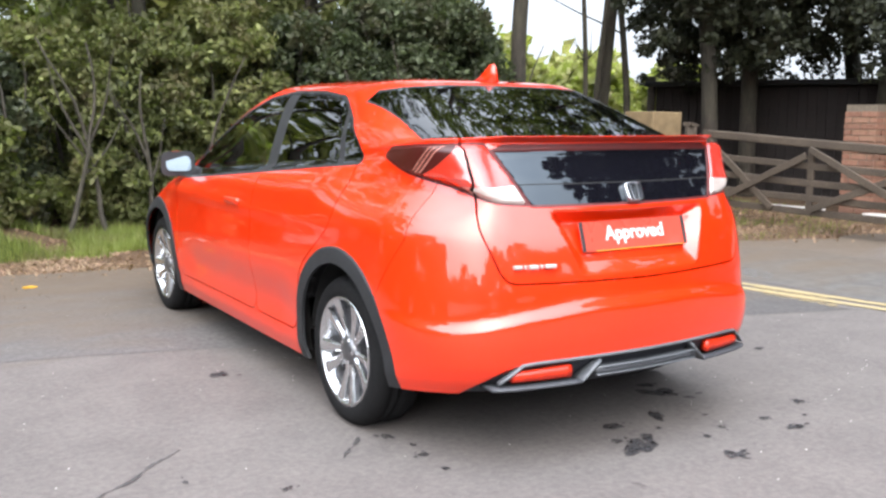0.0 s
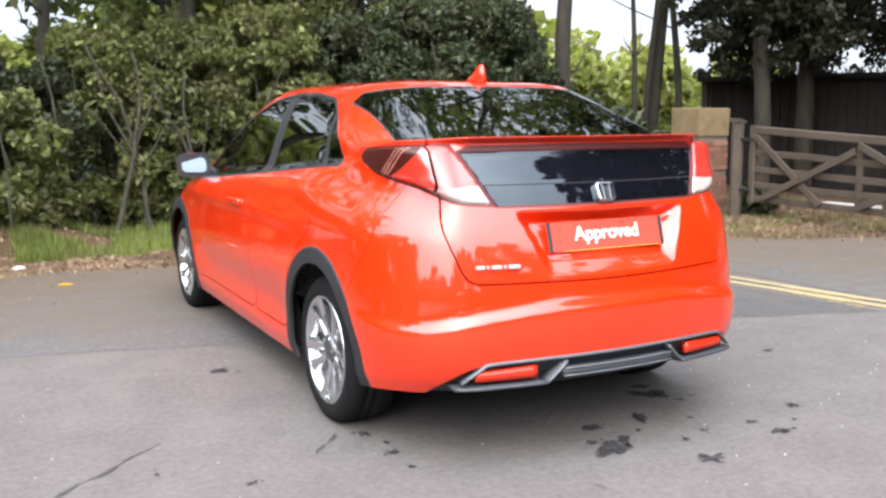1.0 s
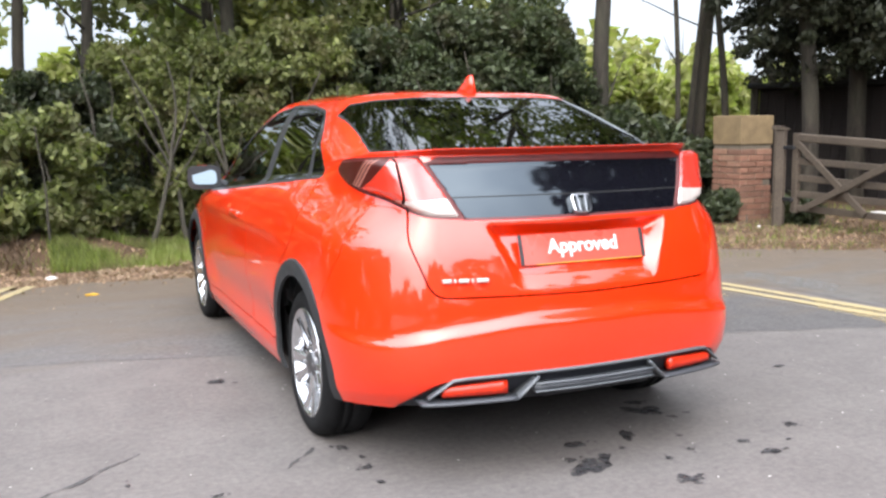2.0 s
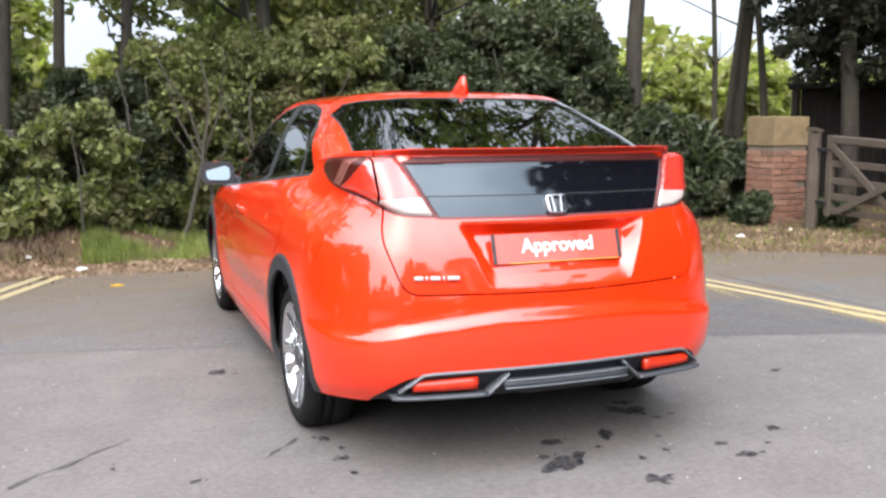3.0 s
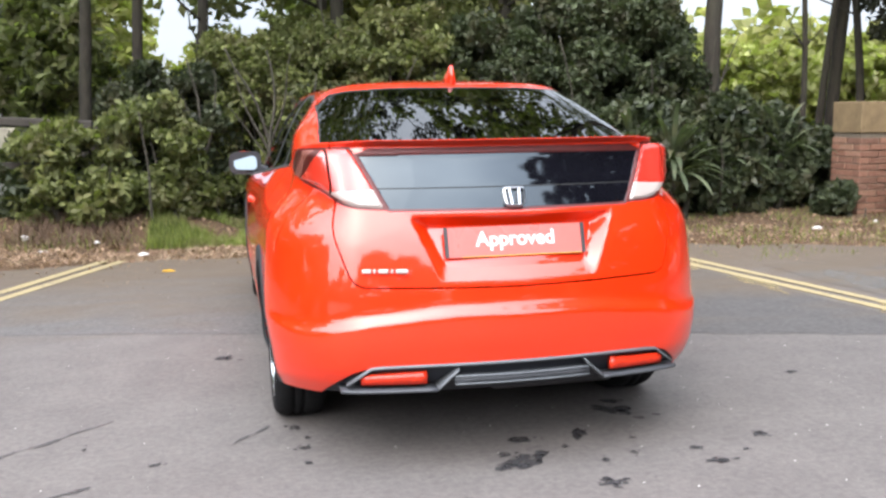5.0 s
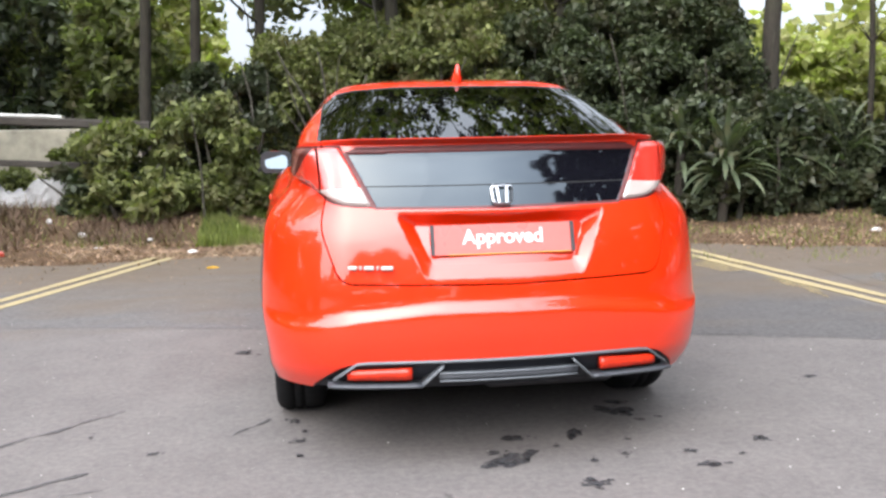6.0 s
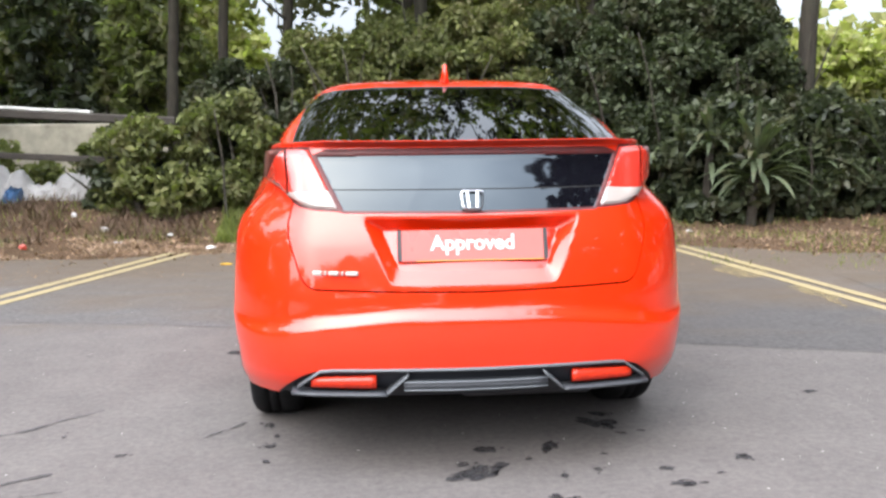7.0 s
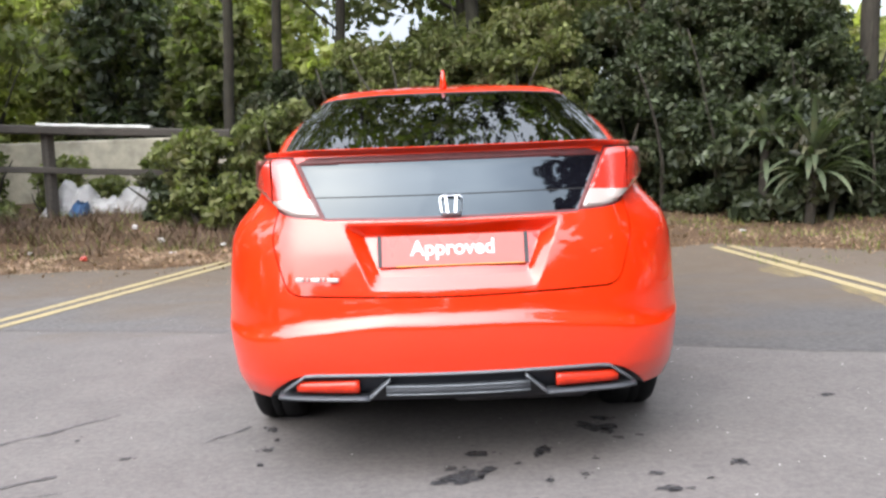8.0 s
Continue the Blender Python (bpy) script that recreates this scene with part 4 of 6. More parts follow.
def panel_mesh(name, P, T, N, mirror, depth=0.014):
    """A mesh from some triangles of the skin, with its edges turned in. mirror: 0 as is, 1 flipped, 2 both halves."""
    used, inv = np.unique(T, return_inverse=True)
    T = inv.reshape(-1, 3)
    P, N = P[used], N[used]
    e = np.sort(np.concatenate([T[:, [0, 1]], T[:, [1, 2]], T[:, [2, 0]]]), 1)
    ue, cnt = np.unique(e, axis=0, return_counts=True)
    rim = {tuple(q) for q in ue[cnt == 1] if not (P[q[0], 0] < 1e-4 and P[q[1], 0] < 1e-4)}
    verts, norms, faces = [P], [N], [T]
    if rim and depth:
        ring, rn, rf = [], [], []
        b = len(P)
        for tri in T:
            for j in range(3):
                p, q = int(tri[j]), int(tri[(j + 1) % 3])
                if (min(p, q), max(p, q)) in rim:
                    out = np.cross(P[q] - P[p], N[p])
                    out /= np.linalg.norm(out) + 1e-12
                    o = b + len(ring)
                    ring += [P[p], P[q], P[q] - N[q] * depth, P[p] - N[p] * depth]
                    rn += [out] * 4
                    rf += [(o + 1, o, o + 3), (o + 1, o + 3, o + 2)]
        verts.append(np.array(ring))
        norms.append(np.array(rn))
        faces.append(np.array(rf))
    V, M, F = np.concatenate(verts), np.concatenate(norms), np.concatenate(faces)
    if mirror:
        V2, M2, F2 = V * (-1, 1, 1), M * (-1, 1, 1), F[:, ::-1]
        if mirror == 1:
            V, M, F = V2, M2, F2
        else:
            F = np.concatenate([F, F2 + len(V)])
            V, M = np.concatenate([V, V2]), np.concatenate([M, M2])
    me = bpy.data.meshes.new(name)
    me.from_pydata(V.tolist(), [], F.tolist())
    me.polygons.foreach_set("use_smooth", np.ones(len(F), bool))
    me.update()
    me.normals_split_custom_set_from_vertices(M.tolist())
    return me


def build_wheel(parent, y, flip):
    wheel = empty("wheel", (-0.835 if flip else 0.835, y, HUB_Z))
    wheel.parent = parent
    if flip:
        wheel.rotation_euler = (0, 0, math.pi)
    R, w = TYRE_R, 0.205
    bm = bmesh.new()
    revolve(bm, [(0.214, -0.008), (0.222, 0.002), (0.245, 0.009), (0.268, 0.008), (0.287, -0.002), (0.298, -0.018), (R, -0.036), (R + 0.001, -0.06), (R - 0.006, -0.064), (R - 0.006, -0.070), (R + 0.001, -0.074), (R + 0.001, -0.10), (R - 0.006, -0.104), (R - 0.006, -0.110),
                 (R + 0.001, -0.114), (R + 0.001, -0.14), (R, -w + 0.036), (0.296, -w + 0.015), (0.25, -w), (0.214, -w + 0.01)], 72)
    part("tyre", smooth(bm), RUBBER, wheel, "black rubber tyre with worn tread")
    rim = empty("rim")
    rim.parent = wheel
    bm = bmesh.new()
    revolve(bm, [(0.208, -0.02), (0.222, -0.004), (0.224, 0.003), (0.219, 0.006), (0.212, 0.002), (0.206, -0.012), (0.196, -0.04), (0.190, -0.11), (0.20, -0.17)], 72)
    part("rim_barrel", smooth(bm), ALLOY, rim)
    bm = bmesh.new()
    revolve(bm, [(0.0, -0.075), (0.188, -0.075), (0.188, -0.085), (0.0, -0.085)], 40)
    part("brake_disc", bm, ALLOY_DARK, rim, "dull steel brake disc")
    for i in range(10):
        a = 2 * math.pi * (i + 0.5 * 0) / 10 + (0.075 if i % 2 else -0.075)
        bm = bmesh.new()
        rows = [(0.040, 0.016, -0.018), (0.085, 0.0155, -0.020), (0.14, 0.019, -0.014), (0.185, 0.026, -0.005), (0.209, 0.031, 0.000)]
        rings = []
        for r, hw, h in rows:
            ring = [bm.verts.new(q) for q in ((h - 0.03, r, -hw), (h - 0.006, r, -hw), (h, r, -hw * 0.62), (h, r, hw * 0.62), (h - 0.006, r, hw), (h - 0.03, r, hw))]
            rings.append(ring)
        for p, q in zip(rings, rings[1:]):
            for j in range(6):
                bm.faces.new((p[j], p[(j + 1) % 6], q[(j + 1) % 6], q[j]))
        bm.faces.new(rings[0])
        bm.faces.new(rings[-1][::-1])
        bmesh.ops.recalc_face_normals(bm, faces=bm.faces)
        bmesh.ops.transform(bm, verts=bm.verts, matrix=Matrix.Rotation(a, 4, "X"))
        part("spoke", bm, ALLOY, rim)
    bm = bmesh.new()
    revolve(bm, [(0.0, -0.004), (0.026, -0.004), (0.032, -0.008), (0.058, -0.014), (0.062, -0.030), (0.062, -0.05)], 32)
    part("hub_cap", smooth(bm), ALLOY_DARK, rim, "grey hub cap")
    for i in range(5):
        a = 2 * math.pi * i / 5
        bm = bmesh.new()
        revolve(bm, [(0.0, -0.010), (0.008, -0.010), (0.009, -0.02)], 8)
        bmesh.ops.translate(bm, verts=bm.verts, vec=(0, 0.048 * math.cos(a), 0.048 * math.sin(a)))
        part("wheel_nut", bm, CHROME, rim)
    return wheel


def build_seat(parent, x, y):
    seat = empty("seat", (x, y, 0.32))
    seat.parent = parent
    bm = bmesh.new()
    box(bm, -0.25, 0.25, -0.26, 0.26, 0, 0.16, 0.06, 3)
    part("cushion", smooth(bm), SEAT, seat)
    bm = bmesh.new()
    box(bm, -0.24, 0.24, -0.07, 0.07, 0, 0.56, 0.06, 3, Matrix.Translation((0, -0.24, 0.10)) @ Matrix.Rotation(radians(16), 4, "X"))
    part("backrest", smooth(bm), SEAT, seat)
    bm = bmesh.new()
    box(bm, -0.13, 0.13, -0.045, 0.045, 0, 0.17, 0.04, 3, Matrix.Translation((0, -0.42, 0.68)) @ Matrix.Rotation(radians(12), 4, "X"))
    part("headrest", smooth(bm), SEAT, seat)


def build_mirror(parent, sgn):
    mir = empty("door_mirror", (sgn * 0.868, 2.98, 0.958))
    mir.parent = parent
    bm = bmesh.new()
    bmesh.ops.create_uvsphere(bm, u_segments=28, v_segments=16, radius=1)
    for v in bm.verts:
        c = v.co
        if c.y < 0:
            c.y *= 0.12
        c.x = math.copysign(abs(c.x) ** 0.7, c.x) * 0.098
        c.z = math.copysign(abs(c.z) ** 0.7, c.z) * 0.072
        c.y *= 0.115
        c.x += 0.2 * c.y * sgn * -1
    part("mirror_shell", smooth(bm), PAINT, mir, "red mirror shell")
    bm = bmesh.new()
    prism(bm, round_poly([(-0.072, -0.043), (0.072, -0.047), (0.068, 0.044), (-0.074, 0.041)], 0.033, 6), -0.003, 0.003, "y")
    glass = part("mirror_glass", bm, MIRROR, mir, "silver mirror glass")
    glass.matrix_local = pose(0, -0.021, 0, -11, 0, sgn * 3)
    bm = bmesh.new()
    prism(bm, round_poly([(-0.101, -0.072), (0.101, -0.076), (0.096, 0.073), (-0.103, 0.069)], 0.05, 6), -0.0175, -0.006, "y")
    part("mirror_rim", bm, BLACK_TRIM, mir, "black mirror rim")
    bm = bmesh.new()
    box(bm, -0.07, 0.07, -0.03, 0.04, -0.02, 0.02, 0.012, 2, Matrix.Translation((-sgn * 0.13, 0.02, -0.045)) @ Matrix.Rotation(-sgn * 0.35, 4, "Y"))
    part("mirror_stalk", smooth(bm), BLACK_TRIM, mir, "black mirror stalk")


def text_part(name, body, size, material, parent, m, depth=0.001, label="", bold=0.0):
    cu = bpy.data.curves.new(name, "FONT")
    cu.body, cu.size, cu.extrude, cu.offset = body, size, depth, bold
    cu.align_x, cu.align_y = "CENTER", "CENTER"
    tmp = bpy.data.objects.new(name, cu)
    me = bpy.data.meshes.new_from_object(tmp)
    bpy.data.objects.remove(tmp)
    me.name = name
    ob = finish(name, me, material, parent, label)
    ob.matrix_local = m
    return ob


def build_car():
    car = tagged(empty("car", (0, CAR_Y, 0)), "glossy red five-door hatchback parked on worn asphalt", "car")
    P, T, N, base = build_skin()
    kind = classify(base[T].mean(1))
    both = {
        "roof": ("roof", PAINT), "windscreen": ("windscreen", GLASS_CLEAR), "bonnet": ("bonnet", PAINT), "front_bumper": ("front_bumper", PAINT),
        "bumper": ("rear_bumper", PAINT), "tailgate": ("tailgate", PAINT), "rear_glass": ("rear_window", GLASS_DARK), "glass_edge": ("rear_window_seal", BLACK_TRIM),
        "panel_top": ("lower_rear_window", GLASS_PANEL), "panel_low": ("badge_panel", GLASS_PANEL), "panel_edge": ("panel_surround", SURROUND), "panel_split": ("panel_joint", UNDERBODY), "diffuser": ("diffuser", DIFFUSER),
    }
    labels = {"rear_glass": "dark tinted rear window", "panel_top": "black glass lower rear window", "panel_low": "gloss black badge panel", "diffuser": "dark grey plastic diffuser",
              "windscreen": "clear windscreen glass", "glass_edge": "black rubber seal", "panel_edge": "dark maroon surround, widened as shade under the spoiler"}
    top = {}
    for key, (name, material) in both.items():
        sel = T[kind == key]
        if len(sel):
            top[key] = finish(name, panel_mesh(name, P, sel, N, 2), material, None, labels.get(key, ""))
    for key, ob in top.items():
        ob.parent = top["tailgate"] if key in ("rear_glass", "glass_edge", "panel_top", "panel_low", "panel_edge", "panel_split") else (top["bumper"] if key == "diffuser" else car)
    pairs = {
        "wing": ("wing", PAINT, ""), "rear_door": ("rear_door", PAINT, ""), "front_door": ("front_door", PAINT, ""), "window_trim": ("window_trim", BLACK_TRIM, "black window trim"),
        "front_window": ("front_window", GLASS_CLEAR, "clear side glass"), "rear_window": ("rear_side_window", GLASS_DARK, "dark tinted side glass"), "pillar": ("door_pillar", BLACK_TRIM, "black pillar"), "quarter_bar": ("window_bar", BLACK_TRIM, "black window bar"),
        "lamp_edge": ("lamp_seal", SURROUND, "dark maroon lamp border"), "lamp": ("tail_lamp", LENS_RED, "red tail lamp lens"), "lamp_tip": ("lamp_tip", LENS_DEEP, "deep red lamp tip"),
        "lamp_clear": ("clear_lens", LENS_PALE, "pale pink lamp lens"), "gate_lamp": ("gate_lamp", LENS_GATE, "red lamp lens"), "gate_lamp_clear": ("reverse_lamp", LENS_WHITE, "clear white reverse lamp"),
        "cladding": ("arch_trim", CLADDING, "dark grey plastic arch trim"),
    }
    for flip in (0, 1):
        own = {}
        for key, (name, material, label) in pairs.items():
            sel = T[kind == key]
            if len(sel):
                own[key] = finish(name, panel_mesh(name, P, sel, N, flip, 0.004 if key in ("lamp", "lamp_tip", "lamp_clear") else 0.014), material, None, label)
        for key, ob in own.items():
            ob.parent = {"front_window": own["front_door"], "rear_window": own["rear_door"], "lamp_tip": own["lamp"], "lamp_clear": own["lamp"],
                         "lamp_edge": own["lamp"], "gate_lamp": top["tailgate"], "gate_lamp_clear": top["tailgate"]}.get(key, car)
    # dark carcass behind the panels
    Q, S = car_skin(3, 16, 12, 50, 8, 8)
    C = Q[S].mean(1)
    hole = (side(C, SIDE_GLASS) < 0.03) | (gl(C) < 0.02) | (arch(C, 0.40) < 0) | (rec(C) < 0.03) | ((C[:, 1] < 0.75) & (C[:, 2] > 1.09)) | ((C[:, 1] < 0.75) & (C[:, 2] < 0.72) & (C[:, 0] > 0.55)) | ((C[:, 1] > 2.15) & (C[:, 2] > 0.94)) | ((C[:, 1] > 0.85) & (C[:, 2] > 1.37) & (C[:, 0] > 3))
    QN = vertex_normals(Q, S)
    me = panel_mesh("carcass", Q - QN * 0.045, S[~hole], QN, 2, 0)
    finish("carcass", me, UNDERBODY, car, "unlit black inner body")
    bm = bmesh.new()
    box(bm, -0.62, 0.62, 0.42, 3.9, 0.20, 0.26, 0.02)
    part("underbody", bm, UNDERBODY, car)
    for y in (HUB_R, HUB_F):
        for sgn in (-1, 1):
            bm = bmesh.new()
            n = 24
            prev = None
            for i in range(n + 1):
                a = radians(4 + 172 * i / n)
                p = (HUB_Z + 0.385 * math.sin(a), y + 0.385 * math.cos(a))
                pair = [bm.verts.new((sgn * 0.80, p[1], p[0])), bm.verts.new((sgn * 0.52, p[1], p[0]))]
                if prev:
                    bm.faces.new((*prev, pair[1], pair[0]))
                prev = pair
            bmesh.ops.recalc_face_normals(bm, faces=bm.faces)
            part("wheel_liner", smooth(bm), UNDERBODY, car, "black wheel arch liner")
    for y in (HUB_R, HUB_F):
        build_wheel(car, y, False)
        build_wheel(car, y, True)
    # cabin
    for x in (-0.37, 0.37):
        build_seat(car, x, 2.05)
        build_seat(car, x, 1.22)
    bm = bmesh.new()
    box(bm, -0.66, 0.66, 2.72, 3.05, 0.55, 0.93, 0.07, 3)
    part("dashboard", smooth(bm), BLACK_TRIM, car, "black dashboard")
    # fin aerial
    bm = bmesh.new()
    prism(bm, [(1.19, 1.392), (1.11, 1.425), (1.072, 1.458), (1.055, 1.470), (1.018, 1.472), (1.010, 1.440), (1.002, 1.386)], -0.016, 0.016, "x")
    for v in bm.verts:
        v.co.x *= 1.0 - 0.68 * min(1.0, max(0.0, (v.co.z - 1.40) / 0.065))
    bmesh.ops.bevel(bm, geom=bm.edges[:], offset=0.004, segments=2, affect="EDGES")
    part("fin_aerial", smooth(bm), PAINT, car, "red shark fin aerial")
    # number plate with dealer wording
    plate = empty("number_plate", (0, 0.108, 0.808))
    plate.parent = top["tailgate"]
    plate.rotation_euler = (radians(-17), 0, 0)
    bm = bmesh.new()
    box(bm, -0.262, 0.262, -0.006, 0.0, -0.0555, 0.0555, 0.002, 1)
    part("plate_board", bm, PLATE_RED, plate, "red dealer plate")
    for sgn in (-1, 1):
        bm = bmesh.new()
        box(bm, sgn * 0.256 - 0.007, sgn * 0.256 + 0.007, -0.010, -0.005, -0.053, 0.055, 0.001, 1)
        part("plate_end", bm, BLACK_TRIM, plate, "black plate end strip")
    bm = bmesh.new()
    box(bm, -0.20, 0.248, -0.009, -0.005, -0.0555, -0.0525, 0.001, 1)
    part("plate_edge", bm, PLATE_YELLOW, plate, "yellow lower edge")
    text_part("wording", "Approved", 0.073, PLATE_WHITE, plate, pose(0.0, -0.0085, 0.006, 90), 0.001, "white lettering", 0.0016)
    # maker's badge as a plain chrome frame, model badge as plain bars
    badge = empty("badge", (0, 0.117, 0.963))
    badge.parent = top["tailgate"]
    badge.rotation_euler = (radians(-24), 0, 0)
    outer = round_poly([(-0.036, -0.034), (0.036, -0.034), (0.042, 0.036), (-0.042, 0.036)], 0.018, 5)
    bm = bmesh.new()
    n = len(outer)
    r0 = [bm.verts.new((p[0], -0.008, p[1])) for p in outer]
    r1 = [bm.verts.new((p[0] * 0.90, -0.010, p[1] * 0.90)) for p in outer]
    r2 = [bm.verts.new((p[0], 0.01, p[1])) for p in outer]
    r3 = [bm.verts.new((p[0] * 0.88, 0.004, p[1] * 0.88)) for p in outer]
    for i in range(n):
        j = (i + 1) % n
        bm.faces.new((r0[i], r0[j], r1[j], r1[i]))
        bm.faces.new((r2[i], r2[j], r0[j], r0[i]))
        bm.faces.new((r1[i], r1[j], r3[j], r3[i]))
    bmesh.ops.recalc_face_normals(bm, faces=bm.faces)
    part("badge_ring", bm, BADGE_CHROME, badge, "chrome badge ring")
    for sgn in (-1, 1):
        bm = bmesh.new()
        prism(bm, [(sgn * 0.010, -0.029), (sgn * 0.017, -0.029), (sgn * 0.022, 0.031), (sgn * 0.014, 0.031)], -0.009, 0.006, "y")
        part("badge_bar", bm, BADGE_CHROME, badge, "chrome badge bar")
    model = empty("model_badge", (-0.476, 0.094, 0.722))
    model.parent = top["tailgate"]
    model.rotation_euler = (radians(-4), 0, math.atan(-0.44 * 0.476) * 1.25)
    for x0, x1, dz in ((-0.080, -0.048, 0), (-0.041, -0.032, 0), (-0.024, 0.012, 0), (0.020, 0.029, 0), (0.037, 0.080, 0)):
        bm = bmesh.new()
        box(bm, x0, x1, -0.012, 0.004, -0.0065, 0.0065, 0.002, 1)
        part("badge_bar", bm, SATIN_CHROME, model, "satin chrome badge bar")
    # diffuser lips and rear reflectors
    def rear_y(x, lift=0.0):
        return 0.012 + 0.22 * x * x + 0.3 * (1 - math.sqrt(max(0.0, 1 - (max(0.0, abs(x) - 0.55) / 0.32) ** 2))) - lift

    def strip(pts, thick, material, name, label, lift):
        bm = bmesh.new()
        rings = []
        for x, z, h in pts:
            y = rear_y(x, lift)
            rings.append([bm.verts.new(q) for q in ((x, y + thick, z - h), (x, y, z - h), (x, y - 0.004, z), (x, y, z + h), (x, y + thick, z + h))])
        for p, q in zip(rings, rings[1:]):
            for j in range(5):
                bm.faces.new((p[j], p[(j + 1) % 5], q[(j + 1) % 5], q[j]))
        bm.faces.new(rings[0])
        bm.faces.new(rings[-1])
        bmesh.ops.recalc_face_normals(bm, faces=bm.faces)
        return part(name, smooth(bm), material, top["bumper"], label)
    xs = [i / 12 for i in range(13)]
    strip([(-0.62 + 1.24 * t, 0.392 - 0.01 * abs(2 * t - 1) ** 3 - 0.06 * max(0, abs(2 * t - 1) - 0.86) / 0.14, 0.0055) for t in [i / 30 for i in range(31)]], 0.02, DIFFUSER_LIP, "upper_lip", "satin grey upper lip", 0.012)
    strip([(-0.25 + 0.5 * t, 0.338, 0.012) for t in xs], 0.10, DIFFUSER_BLADE, "lower_blade", "grey lower blade", 0.016)
    for z in (0.352, 0.324):
        strip([(-0.25 + 0.5 * t, z, 0.0028) for t in xs], 0.02, DIFFUSER_LIP, "blade_edge", "satin grey blade edge", 0.022)
    for sgn in (-1, 1):
        strip([(sgn * (0.235 + 0.075 * t), 0.375 - 0.068 * t, 0.006) for t in xs[::3]], 0.06, DIFFUSER_LIP, "fog_fin", "satin grey fin", 0.018)
        strip([(sgn * (0.31 + 0.33 * t), 0.304 - 0.004 * t, 0.006) for t in xs], 0.10, DIFFUSER_BLADE, "fog_ledge", "dark grey ledge", 0.014)
        strip([(sgn * (0.345 + 0.225 * t), 0.347 - 0.006 * t, 0.022 - 0.005 * t) for t in xs], 0.03, REFLECTOR, "rear_reflector", "red rear reflector", 0.002)
    # door mirrors and handles
    for sgn in (-1, 1):
        build_mirror(car, sgn)
        bm = bmesh.new()
        box(bm, -0.014, 0.014, -0.095, 0.095, -0.016, 0.016, 0.012, 3, Matrix.Translation((sgn * 0.872, 2.05, 0.815)))
        part("door_handle", smooth(bm), PAINT, car, "red door handle")
    # exhaust silencer under the floor
    bm = bmesh.new()
    revolve(bm, [(0.0, -0.28), (0.07, -0.27), (0.085, -0.24), (0.085, 0.24), (0.07, 0.27), (0.0, 0.28)], 20)
    bmesh.ops.translate(bm, verts=bm.verts, vec=(0.25, 0.42, 0.25))
    part("silencer", smooth(bm), ALLOY_DARK, car, "dull steel silencer")
    return car


build_car()


# ---- plants ----
rng = np.random.default_rng(5)


def leaf_mesh(name, C, size, stretch=1.7, up=0.35, rand=rng, droop=0.25):
    """One folded four-cornered leaf at each centre."""
    n = len(C)
    size = np.broadcast_to(np.asarray(size, float), (n,)) * rand.uniform(0.65, 1.35, n)
    a = rand.normal(size=(n, 3))
    a[:, 2] -= droop
    a /= np.linalg.norm(a, axis=1, keepdims=True)
    b = rand.normal(size=(n, 3))
    b[:, 2] += up * 2
    b = np.cross(a, np.cross(b, a))
    b /= np.linalg.norm(b, axis=1, keepdims=True) + 1e-9
    s = np.cross(a, b)
    h = size[:, None]
    V = np.empty((n, 4, 3))
    V[:, 0] = C - a * h * stretch / 2
    V[:, 1] = C + s * h * 0.45 + b * h * 0.18
    V[:, 2] = C + a * h * stretch / 2 - b * h * 0.1
    V[:, 3] = C - s * h * 0.45 + b * h * 0.18
    me = bpy.data.meshes.new(name)
    i = np.arange(n)[:, None] * 4
    F = np.concatenate([i + [0, 1, 2], i + [0, 2, 3]], 1).reshape(-1, 3)
    me.vertices.add(4 * n)
    me.vertices.foreach_set("co", V.ravel())
    me.loops.add(6 * n)
    me.loops.foreach_set("vertex_index", F.ravel())
    me.polygons.add(2 * n)
    me.polygons.foreach_set("loop_start", np.arange(0, 6 * n, 3))
    me.update(calc_edges=True)
    me.validate()
    return me


def clumps(centers, radius, per, rand=rng, flat=0.8):
    c = np.repeat(np.asarray(centers), per, 0)
    r = np.repeat(np.broadcast_to(np.asarray(radius, float), (len(centers),)), per)
    d = rand.normal(size=c.shape)
    d /= np.linalg.norm(d, axis=1, keepdims=True)
    d *= (rand.uniform(0.15, 1, len(c)) ** 0.5 * r)[:, None]
    d[:, 2] *= flat
    return c + d


def tube(bm, pts, radii, segs=8):
    rings = []
    for i, p in enumerate(pts):
        p = Vector(p)
        d = (Vector(pts[min(i + 1, len(pts) - 1)]) - Vector(pts[max(i - 1, 0)])).normalized()
        u = d.orthogonal().normalized()
        u = (Vector((1, 0, 0)) - d * d.x).normalized() if abs(d.x) < 0.9 else u
        w = d.cross(u)
        rings.append([bm.verts.new(p + (u * math.cos(2 * math.pi * k / segs) + w * math.sin(2 * math.pi * k / segs)) * radii[i]) for k in range(segs)])
    for a, b in zip(rings, rings[1:]):
        for k in range(segs):
            f = bm.faces.new((a[k], a[(k + 1) % segs], b[(k + 1) % segs], b[k]))
            f.smooth = True
    bm.faces.new(rings[-1])


def limb(bm, start, direction, length, r0, r1, rnd, wob=0.12, steps=7, segs=8):
    p, d = Vector(start), Vector(direction).normalized()
    pts, rad = [p.copy()], [r0]
    for i in range(steps):
        d = (d + Vector((rnd.uniform(-wob, wob), rnd.uniform(-wob, wob), rnd.uniform(-wob * 0.5, wob * 0.7)))).normalized()
        p = p + d * (length / steps)
        pts.append(p.copy())
        rad.append(r0 + (r1 - r0) * (i + 1) / steps)
    tube(bm, pts, rad, segs)
    return pts


